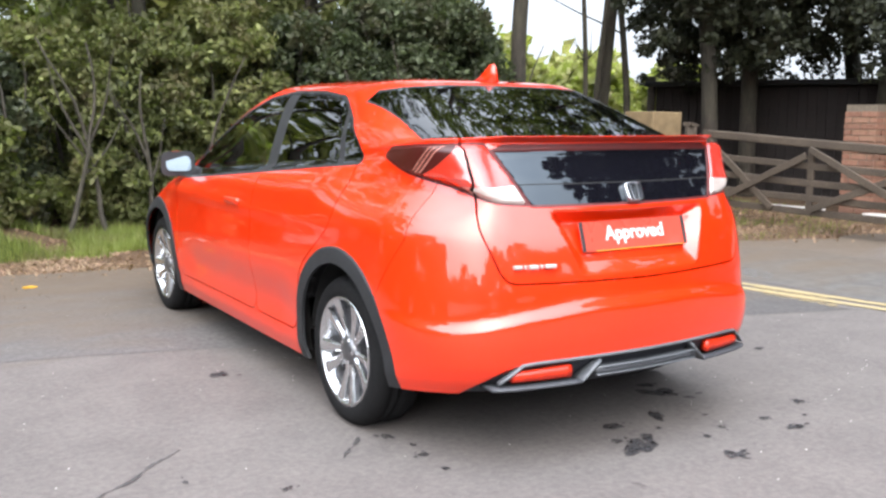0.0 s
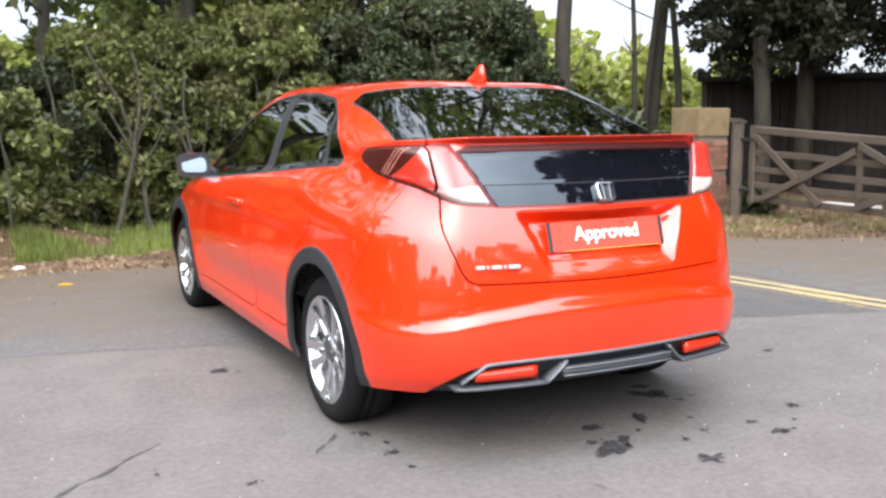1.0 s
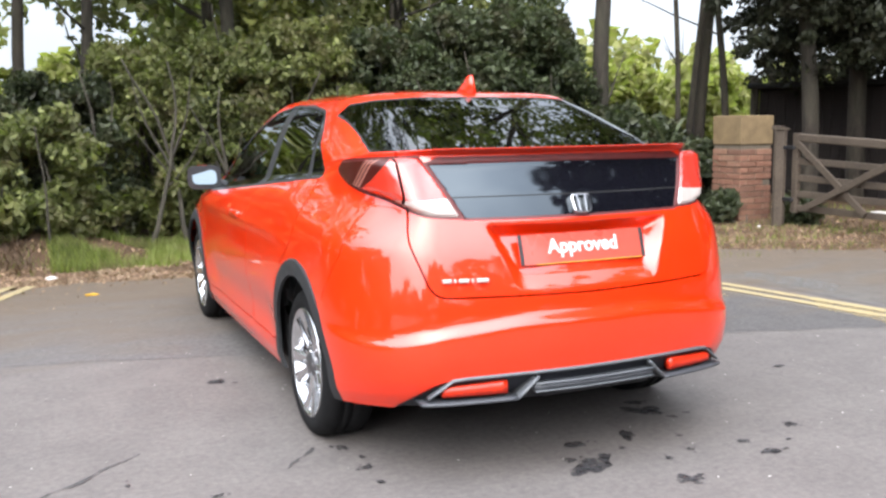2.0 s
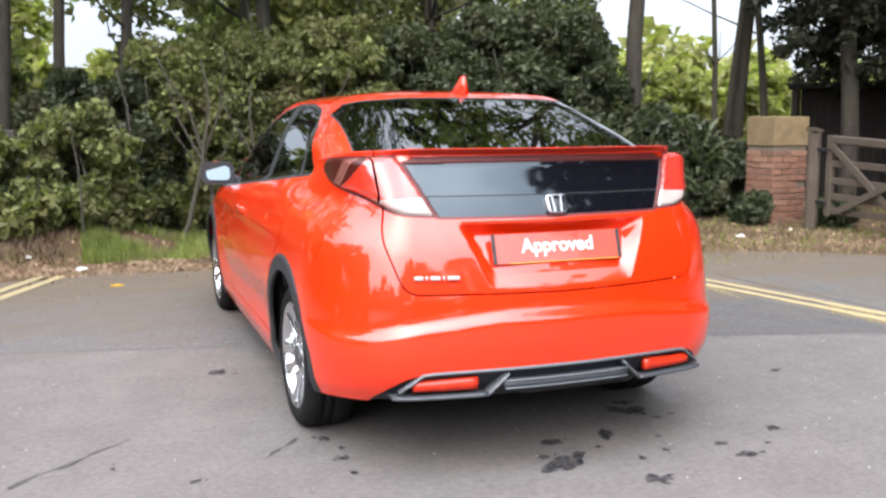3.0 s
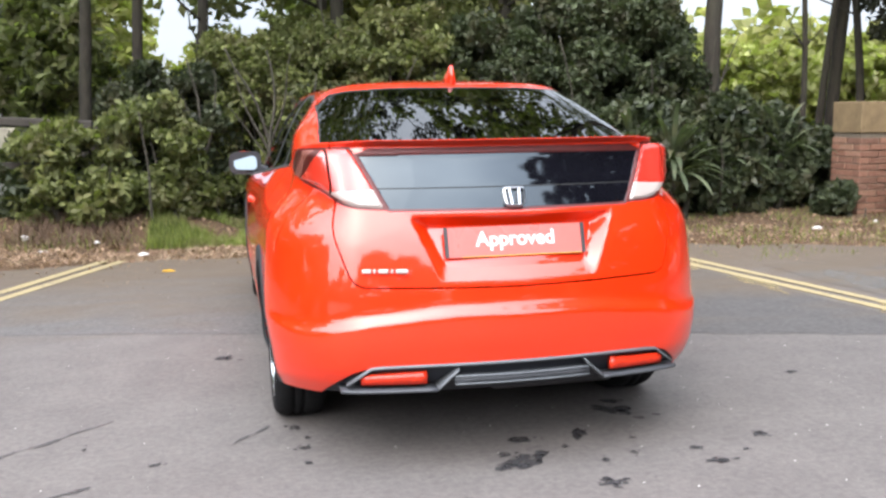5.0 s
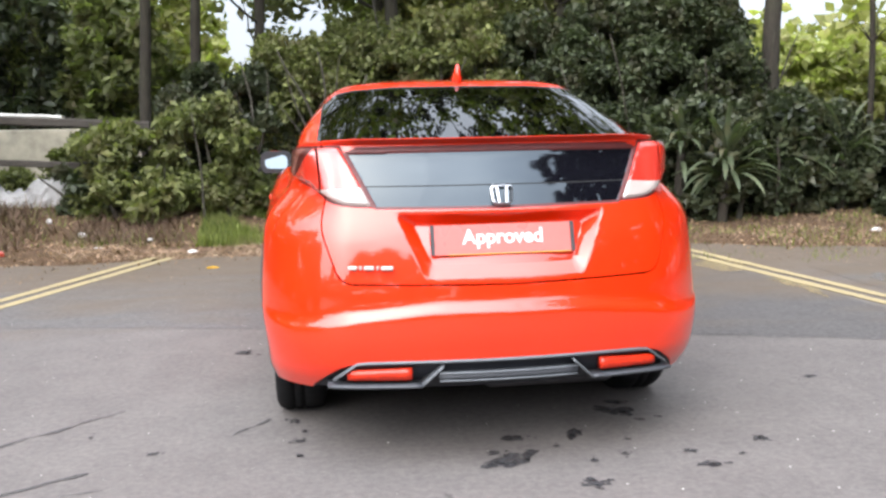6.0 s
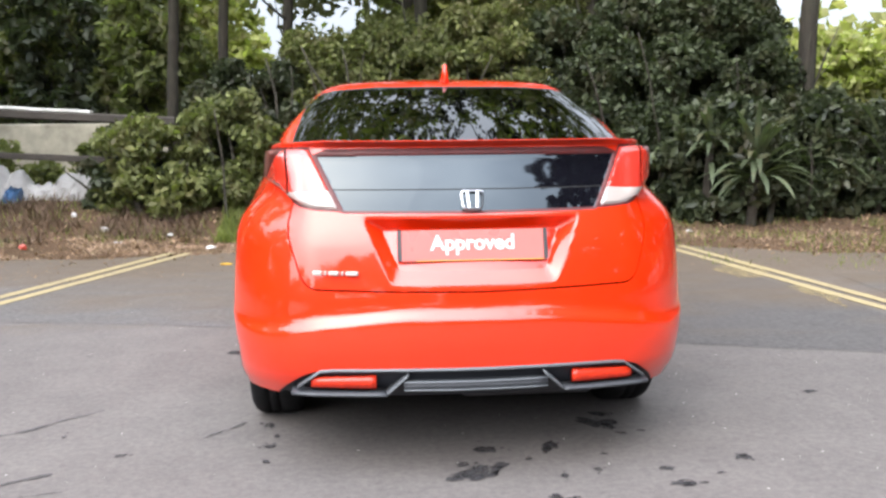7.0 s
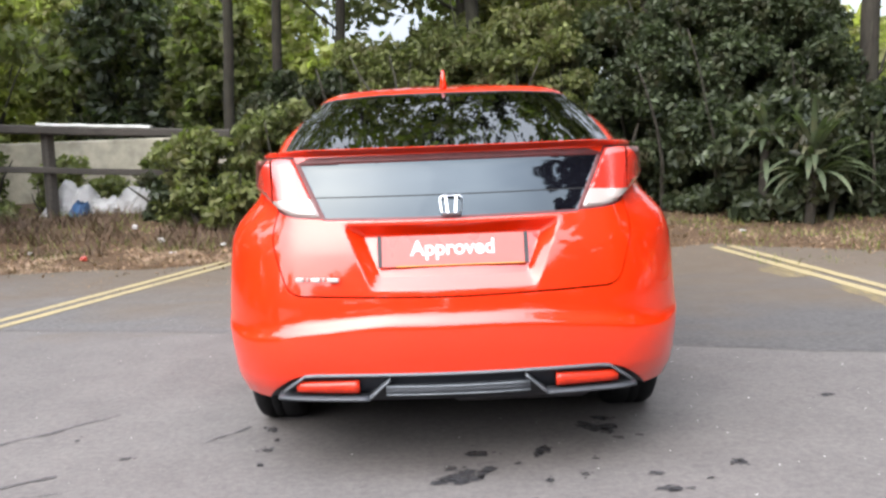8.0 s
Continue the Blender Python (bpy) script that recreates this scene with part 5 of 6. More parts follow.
def make_tree(at, height, r, seed, leaf=LEAF_HEDGE, bark=BARK, lean=(0, 0), crown_from=0.45, spread=2.2, leaves=9000, size=0.10, name="tree", label="tall broadleaf tree with dense green crown", fork=True, category="tree", skirt=None):
    rnd = random.Random(seed)
    nr = np.random.default_rng(seed)
    tree = tagged(empty(name, at), label, category)
    bm = bmesh.new()
    flare = limb(bm, (0, 0, -0.15), (lean[0], lean[1], 1), height * 0.55, r * 1.15, r * 0.72, rnd, 0.05, 9, 12)
    tips = []
    top = flare[-1]
    for k in range(3 if fork else 1):
        a = rnd.uniform(0, 6.3)
        q = limb(bm, top, (0.35 * math.cos(a), 0.35 * math.sin(a), 1), height * 0.42, r * 0.6, r * 0.12, rnd, 0.14, 7, 8)
        tips += q[2:]
    for k in range(9):
        s = flare[rnd.randint(4, 9)]
        a = rnd.uniform(0, 6.3)
        q = limb(bm, s, (math.cos(a), math.sin(a), rnd.uniform(0.2, 0.9)), spread * rnd.uniform(0.6, 1.1), r * 0.28, r * 0.05, rnd, 0.22, 6, 6)
        if s.z > height * crown_from * 0.8:
            tips += q[2:]
    part("trunk", bm, bark, tree)
    tips = np.array([tuple(t) for t in tips if t.z > height * crown_from])
    if len(tips) == 0:
        tips = np.array([(0, 0, height * 0.8)])
    cs = tips[nr.integers(0, len(tips), 150)] + nr.normal(scale=(spread * 0.36, spread * 0.36, spread * 0.25), size=(150, 3))
    cs = cs[cs[:, 2] > height * crown_from]
    if skirt:
        z0, z1, count = skirt
        a, q = nr.uniform(0, 2 * np.pi, count), nr.uniform(0.2, 1.0, count) ** 0.7 * spread
        cs = np.concatenate([cs, np.stack([q * np.cos(a), q * np.sin(a), nr.uniform(z0, z1, count) + 0.25 * np.sin(3 * a)], 1)])
    per = max(10, leaves // max(1, len(cs)))
    C = clumps(cs, nr.uniform(0.25, 0.6, len(cs)) * min(0.8, spread * 0.32), per, nr)
    finish("crown", leaf_mesh("crown", C, size, rand=nr), leaf, tree)
    return tree


def make_shrub(at, rx, ry, h, seed, leaves=9000, size=0.075, leaf=LEAF_HEDGE, name="shrub", label="dense dark green hedge shrub", twigs=9, floor=0.05):
    rnd = random.Random(seed)
    nr = np.random.default_rng(seed)
    sh = tagged(empty(name, at), label, "shrub", "hedge shrubs" if name == "shrub" else "")
    bm = bmesh.new()
    for k in range(twigs):
        a = rnd.uniform(0, 6.3)
        s = (rnd.uniform(-rx, rx) * 0.5, rnd.uniform(-ry, ry) * 0.5, -0.1)
        limb(bm, s, (0.45 * math.cos(a), 0.45 * math.sin(a), 1), h * rnd.uniform(0.7, 1.0), rnd.uniform(0.018, 0.045), 0.006, rnd, 0.16, 8, 6)
    part("stem", bm, BARK_PALE, sh)
    n = int(70 * rx * h)
    th = nr.uniform(0, 2 * np.pi, n)
    zz = nr.uniform(floor, 1.0, n)
    rad = nr.uniform(0.55, 1.0, n) * (1 - 0.55 * np.clip((zz - 0.55) / 0.45, 0, 1) ** 2) * (0.80 + 0.25 * np.sin(3 * th + seed) * np.sin(5 * zz + seed))
    cs = np.stack([rx * rad * np.cos(th), ry * rad * np.sin(th), zz * h], 1)
    C = clumps(cs, nr.uniform(0.10, 0.26, n), max(8, leaves // n), nr)
    C = C[C[:, 2] > 0.02]
    finish("foliage", leaf_mesh("foliage", C, size, rand=nr), leaf, sh)
    return sh


# the dense hedge behind the verge
rnd = random.Random(3)
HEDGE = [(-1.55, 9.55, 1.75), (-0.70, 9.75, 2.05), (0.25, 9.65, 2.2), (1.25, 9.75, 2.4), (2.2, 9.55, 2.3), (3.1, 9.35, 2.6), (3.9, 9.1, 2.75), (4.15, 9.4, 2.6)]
# from the fifth shrub on, the hedge's shade is painted into the leaves
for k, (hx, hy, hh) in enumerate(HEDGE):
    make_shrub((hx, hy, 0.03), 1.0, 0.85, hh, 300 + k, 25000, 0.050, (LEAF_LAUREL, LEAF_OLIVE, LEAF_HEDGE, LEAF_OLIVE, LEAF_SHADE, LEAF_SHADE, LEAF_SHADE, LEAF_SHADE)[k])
for k, (hx, hy, hh) in enumerate([(0.25, 11.2, 2.5), (1.2, 11.3, 3.0), (2.2, 11.2, 3.1), (3.4, 10.9, 3.2), (4.5, 10.5, 2.9)]):
    make_shrub((hx, hy, 0.03), 1.25, 1.0, hh, 340 + k, 7000, 0.075, LEAF_LIME if k in (1, 4) else LEAF_OLIVE)
# low growth on the bank by the fence
for k, (hx, hy, rx, hh, n) in enumerate([(-2.45, 8.35, 0.70, 0.95, 5200), (-1.75, 8.7, 0.65, 1.22, 7500), (-2.85, 8.62, 0.50, 0.82, 3600),  (-6.3, 9.3, 0.9, 1.3, 6000)]):
    make_shrub((hx, hy, 0.16), rx, 0.5, hh, 380 + k, n, 0.06, (LEAF_OLIVE, LEAF_HEDGE, LEAF_LAUREL, LEAF_OLIVE, LEAF_HEDGE)[k], label="low leafy bush growing on the bank", name="bush", twigs=6)
for k, (hx, hy, rx, hh, n) in enumerate([(-3.3, 9.75, 0.5, 0.95, 2600), (-4.75, 9.9, 0.35, 0.75, 1600), (-5.9, 9.8, 0.6, 1.25, 3500), (-4.0, 9.6, 0.25, 0.5, 900), (-5.1, 8.75, 0.25, 0.4, 900)]):
    make_shrub((hx, hy, 0.14), rx, 0.35, hh, 490 + k, n, 0.065, LEAF_OLIVE if k % 2 else LEAF_HEDGE, "bush", "straggling weeds by the old fence", 5)
# taller growth behind the fence
for k, (hx, hy, hh) in enumerate([(-3.3, 12.4, 2.9), (-4.7, 12.8, 3.3), (-5.5, 13.4, 3.0), (-7.3, 12.9, 3.9), (-8.8, 12.6, 4.2), (-10.3, 12.9, 4.0)]):
    make_shrub((hx, hy, 0.1), 1.0, 0.9, hh, 395 + k, 5500, 0.105, (LEAF_HEDGE, LEAF_LAUREL, LEAF_HEDGE, LEAF_LIME, LEAF_OLIVE, LEAF_HEDGE)[k], "bush", "tall leafy bush behind the fence", 5)
# small bushes on the verge by the brick pier
for k, (hx, hy, rx, hh, n) in enumerate([(3.7, 8.15, 0.8, 1.25, 8000), (4.75, 8.3, 0.75, 1.35, 8000), (5.6, 8.6, 0.65, 1.15, 7000), (6.2, 8.5, 0.45, 0.9, 4000), (5.95, 7.62, 0.24, 0.30, 1500), (6.55, 7.35, 0.18, 0.22, 900)]):
    make_shrub((hx, hy, 0.03), rx, 0.55, hh, 410 + k, n, 0.075, LEAF_LAUREL, label="dark green leafy bush beside the verge", name="bush", twigs=5)
# bushes far behind, sunlight put into their pale leaf colour
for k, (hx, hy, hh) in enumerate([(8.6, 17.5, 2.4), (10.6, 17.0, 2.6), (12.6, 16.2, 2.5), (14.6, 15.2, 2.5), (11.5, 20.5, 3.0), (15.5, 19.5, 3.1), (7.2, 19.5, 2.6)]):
    make_shrub((hx, hy, 0.0), 1.7, 1.3, hh, 440 + k, 6500, 0.15, LEAF_BRIGHT, "bush", "yellow-green bush in the distance, sunlight put into its colour", 4)
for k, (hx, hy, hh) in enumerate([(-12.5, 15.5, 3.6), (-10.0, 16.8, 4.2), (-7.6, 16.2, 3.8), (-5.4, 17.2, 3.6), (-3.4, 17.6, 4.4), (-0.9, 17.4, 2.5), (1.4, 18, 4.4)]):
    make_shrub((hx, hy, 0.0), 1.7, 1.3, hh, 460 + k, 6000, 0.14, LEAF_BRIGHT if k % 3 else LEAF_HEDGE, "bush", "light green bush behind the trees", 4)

# standing trees: place, height, trunk radius
TREES = [(4.88, 8.75, 13.0, 0.10), (7.71, 10.35, 13.5, 0.085), (7.42, 10.3, 12.0, 0.05), (8.0, 9.92, 11.0, 0.055), (-2.49, 9.56, 9.0, 0.066), (-1.94, 9.8, 12.0, 0.06),
         (-1.29, 10.27, 8.2, 0.07), (0.35, 11.6, 11.5, 0.08), (1.6, 12.2, 12.5, 0.09), (3.4, 12.0, 11.0, 0.09), (-5.6, 14.6, 12.0, 0.08), (-8.4, 14.0, 12.5, 0.09)]
for k, (tx, ty, th, tr) in enumerate(TREES):
    make_tree((tx, ty, 0.02), th, tr, 500 + k, lean=(rnd.uniform(-0.03, 0.03), rnd.uniform(-0.05, 0.0)), crown_from=0.46 if tx < 0.0 else 0.17 if tx < 4 else 0.40, spread=2.3, leaves=4200 if tx < 0 else 5800 if tx < 4 else 3200, size=0.10, skirt=(2.3, 5.0, 60) if 0 < tx < 4 else None)
make_tree((6.85, 9.7, 0.02), 9.0, 0.04, 530, lean=(-0.10, 0.0), crown_from=0.5, spread=1.0, leaves=2000, size=0.10, label="slender young tree leaning over")
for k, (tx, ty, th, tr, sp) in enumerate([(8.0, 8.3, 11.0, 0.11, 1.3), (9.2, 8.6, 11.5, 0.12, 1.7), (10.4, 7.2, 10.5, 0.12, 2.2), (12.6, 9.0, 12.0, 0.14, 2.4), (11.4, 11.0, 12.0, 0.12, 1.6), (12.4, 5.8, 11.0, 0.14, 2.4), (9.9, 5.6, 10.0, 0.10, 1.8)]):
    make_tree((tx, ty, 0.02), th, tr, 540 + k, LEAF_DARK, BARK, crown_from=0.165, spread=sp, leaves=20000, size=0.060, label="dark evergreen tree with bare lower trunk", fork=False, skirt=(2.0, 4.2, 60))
# trees that stand behind the camera and mirror in the glass
for k, (tx, ty, th, tr, sp) in enumerate([(8.4, -3.3, 14.0, 0.18, 2.4), (10.8, 1.0, 13.0, 0.18, 2.8), (14.5, -5.0, 15.0, 0.2, 3.0), (8.5, -7.7, 19.0, 0.20, 2.5), (12.0, 3.8, 12.0, 0.18, 2.6)]):
    make_tree((tx, ty, 0.0), th, tr, 562 + k, LEAF_DARK, BARK, crown_from=0.14, spread=sp, leaves=int(2200 * th), size=0.17, label="broad dark tree across the road", skirt=(1.2, th * 0.85, int(13 * th)))

# crown added above the view; near-black leaves darken the rear window's reflection
make_tree((0.6, 10.6, 0.02), 13.0, 0.09, 571, LEAF_DARK, BARK, crown_from=0.50, spread=3.2, leaves=8500, size=0.085, label="tall tree overhanging the hedge, crown coloured near black for its mirror image")
for k, (tx, ty, th) in enumerate([(2.9, 11.0, 11.5)]):
    make_tree((tx, ty, 0.02), th, 0.09, 570 + k, LEAF_HEDGE, BARK, crown_from=0.48, spread=2.0, leaves=6500, size=0.14)
# distant trees, leaf colours raised to look sunlit
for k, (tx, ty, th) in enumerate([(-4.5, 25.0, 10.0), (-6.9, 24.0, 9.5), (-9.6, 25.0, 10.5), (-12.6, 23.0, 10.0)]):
    make_tree((tx, ty, 0.0), th, 0.13, 590 + k, LEAF_BRIGHT if k % 2 == 0 else LEAF_LIME, BARK, crown_from=0.12, spread=1.8, leaves=8000, size=0.22, label="yellow-green tree in the distance, leaves coloured as if sunlit", skirt=(1.2, 6.0, 70))
# trees beside the yard, which mirror in the doors and side windows
for k, (tx, ty, th) in enumerate([(-8.3, 6.6, 9.5), (-7.4, 9.2, 10.0)]):
    make_tree((tx, ty, 0.0), th, 0.15, 580 + k, LEAF_HEDGE, BARK, crown_from=0.12, spread=2.2, leaves=15000, size=0.12, label="broad dark tree beside the yard")


def bare_sapling(at, height, seed, arms):
    rn = random.Random(seed)
    sap = tagged(empty("sapling", at), "thin bare pale sapling at the hedge foot", "sapling", "bare saplings")
    bm = bmesh.new()
    q = limb(bm, (0, 0, -0.1), (rn.uniform(-0.15, 0.15), -0.05, 1), height, 0.016, 0.005, rn, 0.07, 9, 7)
    for k in range(arms):
        limb(bm, q[rn.randint(3, 7)], (rn.uniform(-1, 1), rn.uniform(-0.3, 0.3), 0.8), height * 0.45, 0.010, 0.003, rn, 0.15, 6, 6)
    part("stem", bm, BARK_PALE, sap)


bare_sapling((-1.72, 8.1, 0.15), 1.25, 1, 0)
for k, (bx, by, dx, L) in enumerate([(-0.75, 8.78, 0.55, 2.0), (-0.35, 8.85, -0.35, 2.1), (-1.05, 8.8, -0.25, 1.9), (0.1, 8.8, 0.2, 1.7)]):
    rn = random.Random(70 + k)
    sap = tagged(empty("bare_branch", (bx, by, 0.1)), "bare pale crooked branch in the hedge", "branch", "bare branches")
    bm = bmesh.new()
    q = limb(bm, (0, 0, -0.1), (dx * 0.4, -0.06, 1), L, 0.030, 0.008, rn, 0.17, 9, 8)
    limb(bm, q[4], (-dx, 0.0, 0.8), L * 0.5, 0.018, 0.004, rn, 0.18, 6, 6)
    limb(bm, q[3], (dx * 1.4, 0.1, 0.7), L * 0.4, 0.014, 0.004, rn, 0.18, 6, 6)
    part("stem", bm, BARK_PALE, sap)


def strap_plant(at, n, length, seed):
    """Arching strap leaves from one crown."""
    rn = random.Random(seed)
    plant = tagged(empty("cordyline", at), "spiky grey-green strap-leaved plant", "plant", "strap-leaved plants")
    bm = bmesh.new()
    tube(bm, [(0, 0, -0.1), (0.02, 0, 0.35), (0.03, 0, 0.62)], [0.06, 0.05, 0.045], 8)
    part("stem", bm, BARK, plant)
    for k in range(n):
        a = rn.uniform(0, 6.283)
        e = rn.uniform(0.15, 1.35)
        L = length * rn.uniform(0.7, 1.1)
        bm = bmesh.new()
        prev = None
        p = Vector((0.03, 0, rn.uniform(0.45, 0.68)))
        d = Vector((math.cos(a) * math.cos(e), math.sin(a) * math.cos(e), math.sin(e)))
        w = rn.uniform(0.022, 0.034)
        for i in range(9):
            t = i / 8
            s = d.cross(Vector((0, 0, 1))).normalized()
            up = s.cross(d).normalized()
            hw = w * (0.55 + 1.2 * t) * (1 - t ** 3) + 0.001
            row = [bm.verts.new(p - s * hw + up * hw * 0.35), bm.verts.new(p), bm.verts.new(p + s * hw + up * hw * 0.35)]
            if prev:
                bm.faces.new((prev[0], prev[1], row[1], row[0]))
                bm.faces.new((prev[1], prev[2], row[2], row[1]))
            prev = row
            p = p + d * (L / 8)
            d = (d + Vector((0, 0, -0.13 - 0.1 * t))).normalized()
        part("strap_leaf", smooth(bm), LEAF_YUCCA, plant)


strap_plant((3.78, 7.68, 0.03), 54, 0.80, 5)
strap_plant((3.40, 7.98, 0.22), 30, 0.64, 6)
strap_plant((5.55, 8.30, 0.12), 34, 0.72, 7)
strap_plant((4.60, 8.05, 0.05), 26, 0.66, 8)


def blades(name, xs, ys, n, h, w, material, label, seed, lie=0.0):
    """Grass blades scattered over a patch of the verge."""
    nr = np.random.default_rng(seed)
    gx, gy = nr.uniform(*xs, n), nr.uniform(*ys, n)
    dens = np.array([noise.noise((float(a) * 1.4, float(b) * 2.2, seed)) for a, b in zip(gx, gy)])
    ok = dens > -0.12
    gx, gy = gx[ok], gy[ok]
    n = len(gx)
    gz = ground_height(gx, gy)
    hh = h * nr.uniform(0.4, 1.2, n)
    a = nr.uniform(0, 2 * np.pi, n)
    lean = nr.uniform(0.1, 0.7, n) + lie
    V = np.empty((n, 3, 3))
    base = np.stack([gx, gy, gz - 0.01], 1)
    side_v = np.stack([np.cos(a), np.sin(a), 0 * a], 1) * (w * nr.uniform(0.6, 1.3, n))[:, None]
    V[:, 0], V[:, 1] = base - side_v, base + side_v
    V[:, 2] = base + np.stack([-np.sin(a) * lean * hh, np.cos(a) * lean * hh, hh], 1)
    me = bpy.data.meshes.new(name)
    me.from_pydata(V.reshape(-1, 3).tolist(), [], (np.arange(n)[:, None] * 3 + [0, 1, 2]).tolist())
    return tagged(finish(name, me, material), label, "grass", kind="stuff")


blades("grass", (-1.75, 1.4), (7.25, 9.1), 26000, 0.12, 0.005, GRASS, "short green grass strip on the verge", 3)
blades("grass", (-7.0, -1.4), (7.2, 9.2), 2500, 0.10, 0.005, GRASS, "sparse weeds on the dirt bank", 4)
blades("grass", (2.5, 8.5), (5.2, 8.6), 6000, 0.08, 0.005, GRASS, "thin grass on the verge by the gate", 6)
blades("dry_grass", (-7.5, -1.9), (7.3, 8.9), 9000, 0.15, 0.006, DEAD_GROWTH, "tangled dead brown undergrowth on the bank", 9, 0.6)
blades("dry_grass", (-7.0, 7.5), (5.4, 8.2), 9000, 0.05, 0.005, LITTER, "dry straw lying on the verge", 7, 1.6)

blades("dry_grass", (-5.0, 1.6), (6.5, 7.45), 17000, 0.035, 0.006, STRAW, "pale straw trodden along the asphalt edge", 12, 2.0)
blades("dry_grass", (2.6, 8.0), (4.9, 7.4), 6000, 0.035, 0.006, STRAW, "pale straw trodden along the asphalt edge", 13, 2.0)


def litter(n, seed):
    nr = np.random.default_rng(seed)
    lx, ly = nr.uniform(-7.5, 8, n), nr.uniform(4.6, 9.6, n)
    d = ly - verge_edge(lx)
    ok = (d > 0.0) | ((d > -0.35) & (nr.uniform(size=n) < 0.25))
    lx, ly = lx[ok], ly[ok]
    C = np.stack([lx, ly, np.where(d[ok] > 0, ground_height(lx, ly), 0.0) + 0.012], 1)
    me = leaf_mesh("leaf_litter", C, 0.027, 1.5, 3.0, nr, 0.0)
    return tagged(finish("leaf_litter", me, LITTER), "dry brown fallen leaves along the verge", "leaves", kind="stuff")


litter(9500, 8)


def far_belt():
    """Woods all round, far off."""
    nr = np.random.default_rng(77)
    n = 900
    a = nr.uniform(0, 2 * np.pi, n)
    r = nr.uniform(48, 75, n)
    cs = np.stack([r * np.sin(a), r * np.cos(a), nr.uniform(0.3, 1, n) * (4.6 + 2.3 * np.sin(5 * a) + 1.5 * np.sin(13 * a)) * np.where(np.cos(a) > -0.15, 1.0, 0.4)], 1)
    C = clumps(cs, nr.uniform(1.2, 2.4, n), 34, nr)
    C = C[C[:, 2] > 0]
    me = leaf_mesh("far_woods", C, 0.8, 1.3, 0.3, nr)
    return tagged(finish("far_woods", me, LEAF_LIME), "distant belt of green woods", "woods", kind="stuff")


far_belt()


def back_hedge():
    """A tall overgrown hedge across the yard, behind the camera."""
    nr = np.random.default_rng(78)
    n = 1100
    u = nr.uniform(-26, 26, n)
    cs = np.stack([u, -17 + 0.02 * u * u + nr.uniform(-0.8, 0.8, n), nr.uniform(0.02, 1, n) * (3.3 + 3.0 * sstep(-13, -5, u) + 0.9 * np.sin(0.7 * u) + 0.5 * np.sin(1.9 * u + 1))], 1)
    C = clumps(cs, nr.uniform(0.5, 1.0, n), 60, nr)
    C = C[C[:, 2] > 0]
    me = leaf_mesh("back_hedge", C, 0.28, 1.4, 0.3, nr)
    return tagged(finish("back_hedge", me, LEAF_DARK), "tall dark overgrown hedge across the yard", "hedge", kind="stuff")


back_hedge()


def flank_shade_hedge():
    """An unseen dark hedge, added along the open side of the yard to shade the car's flank and mirror low in it."""
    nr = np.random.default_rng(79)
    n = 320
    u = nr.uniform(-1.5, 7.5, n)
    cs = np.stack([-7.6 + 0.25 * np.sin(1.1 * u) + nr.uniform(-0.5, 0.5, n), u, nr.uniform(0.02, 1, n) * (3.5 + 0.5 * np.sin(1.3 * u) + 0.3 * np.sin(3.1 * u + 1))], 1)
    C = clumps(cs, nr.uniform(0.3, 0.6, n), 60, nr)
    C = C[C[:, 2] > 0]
    me = leaf_mesh("flank_shade_hedge", C, 0.16, 1.5, 0.3, nr)
    return tagged(finish("flank_shade_hedge", me, LEAF_DARK), "unseen dark hedge added to shade the car's flank", "hedge", kind="stuff")


flank_shade_hedge()


# ---- gate, pier, fence, shed ----
def rail(parent, a, b, w, h, name="rail", material=GATE_WOOD, label="", jitter=0.004, seed=0):
    """A squared timber from a to b, a little uneven."""
    rn = random.Random(seed)
    a, b = Vector(a), Vector(b)
    d = (b - a).normalized()
    s = d.cross(Vector((0, 0, 1)))
    s = s.normalized() if s.length > 0.01 else Vector((1, 0, 0))
    u = s.cross(d).normalized()
    bm = bmesh.new()
    rings = []
    for i in range(7):
        c = a + (b - a) * (i / 6) + u * rn.uniform(-jitter, jitter)
        k = 0.18 * min(w, h)
        sec = [(-w / 2 + k, -h / 2), (w / 2 - k, -h / 2), (w / 2, -h / 2 + k), (w / 2, h / 2 - k), (w / 2 - k, h / 2), (-w / 2 + k, h / 2), (-w / 2, h / 2 - k), (-w / 2, -h / 2 + k)]
        rings.append([bm.verts.new(c + s * p + u * q) for p, q in sec])
    for p, q in zip(rings, rings[1:]):
        for j in range(8):
            bm.faces.new((p[j], p[(j + 1) % 8], q[(j + 1) % 8], q[j]))
    bm.faces.new(rings[0])
    bm.faces.new(rings[-1])
    bmesh.ops.recalc_face_normals(bm, faces=bm.faces)
    return part(name, bm, material, parent, label)


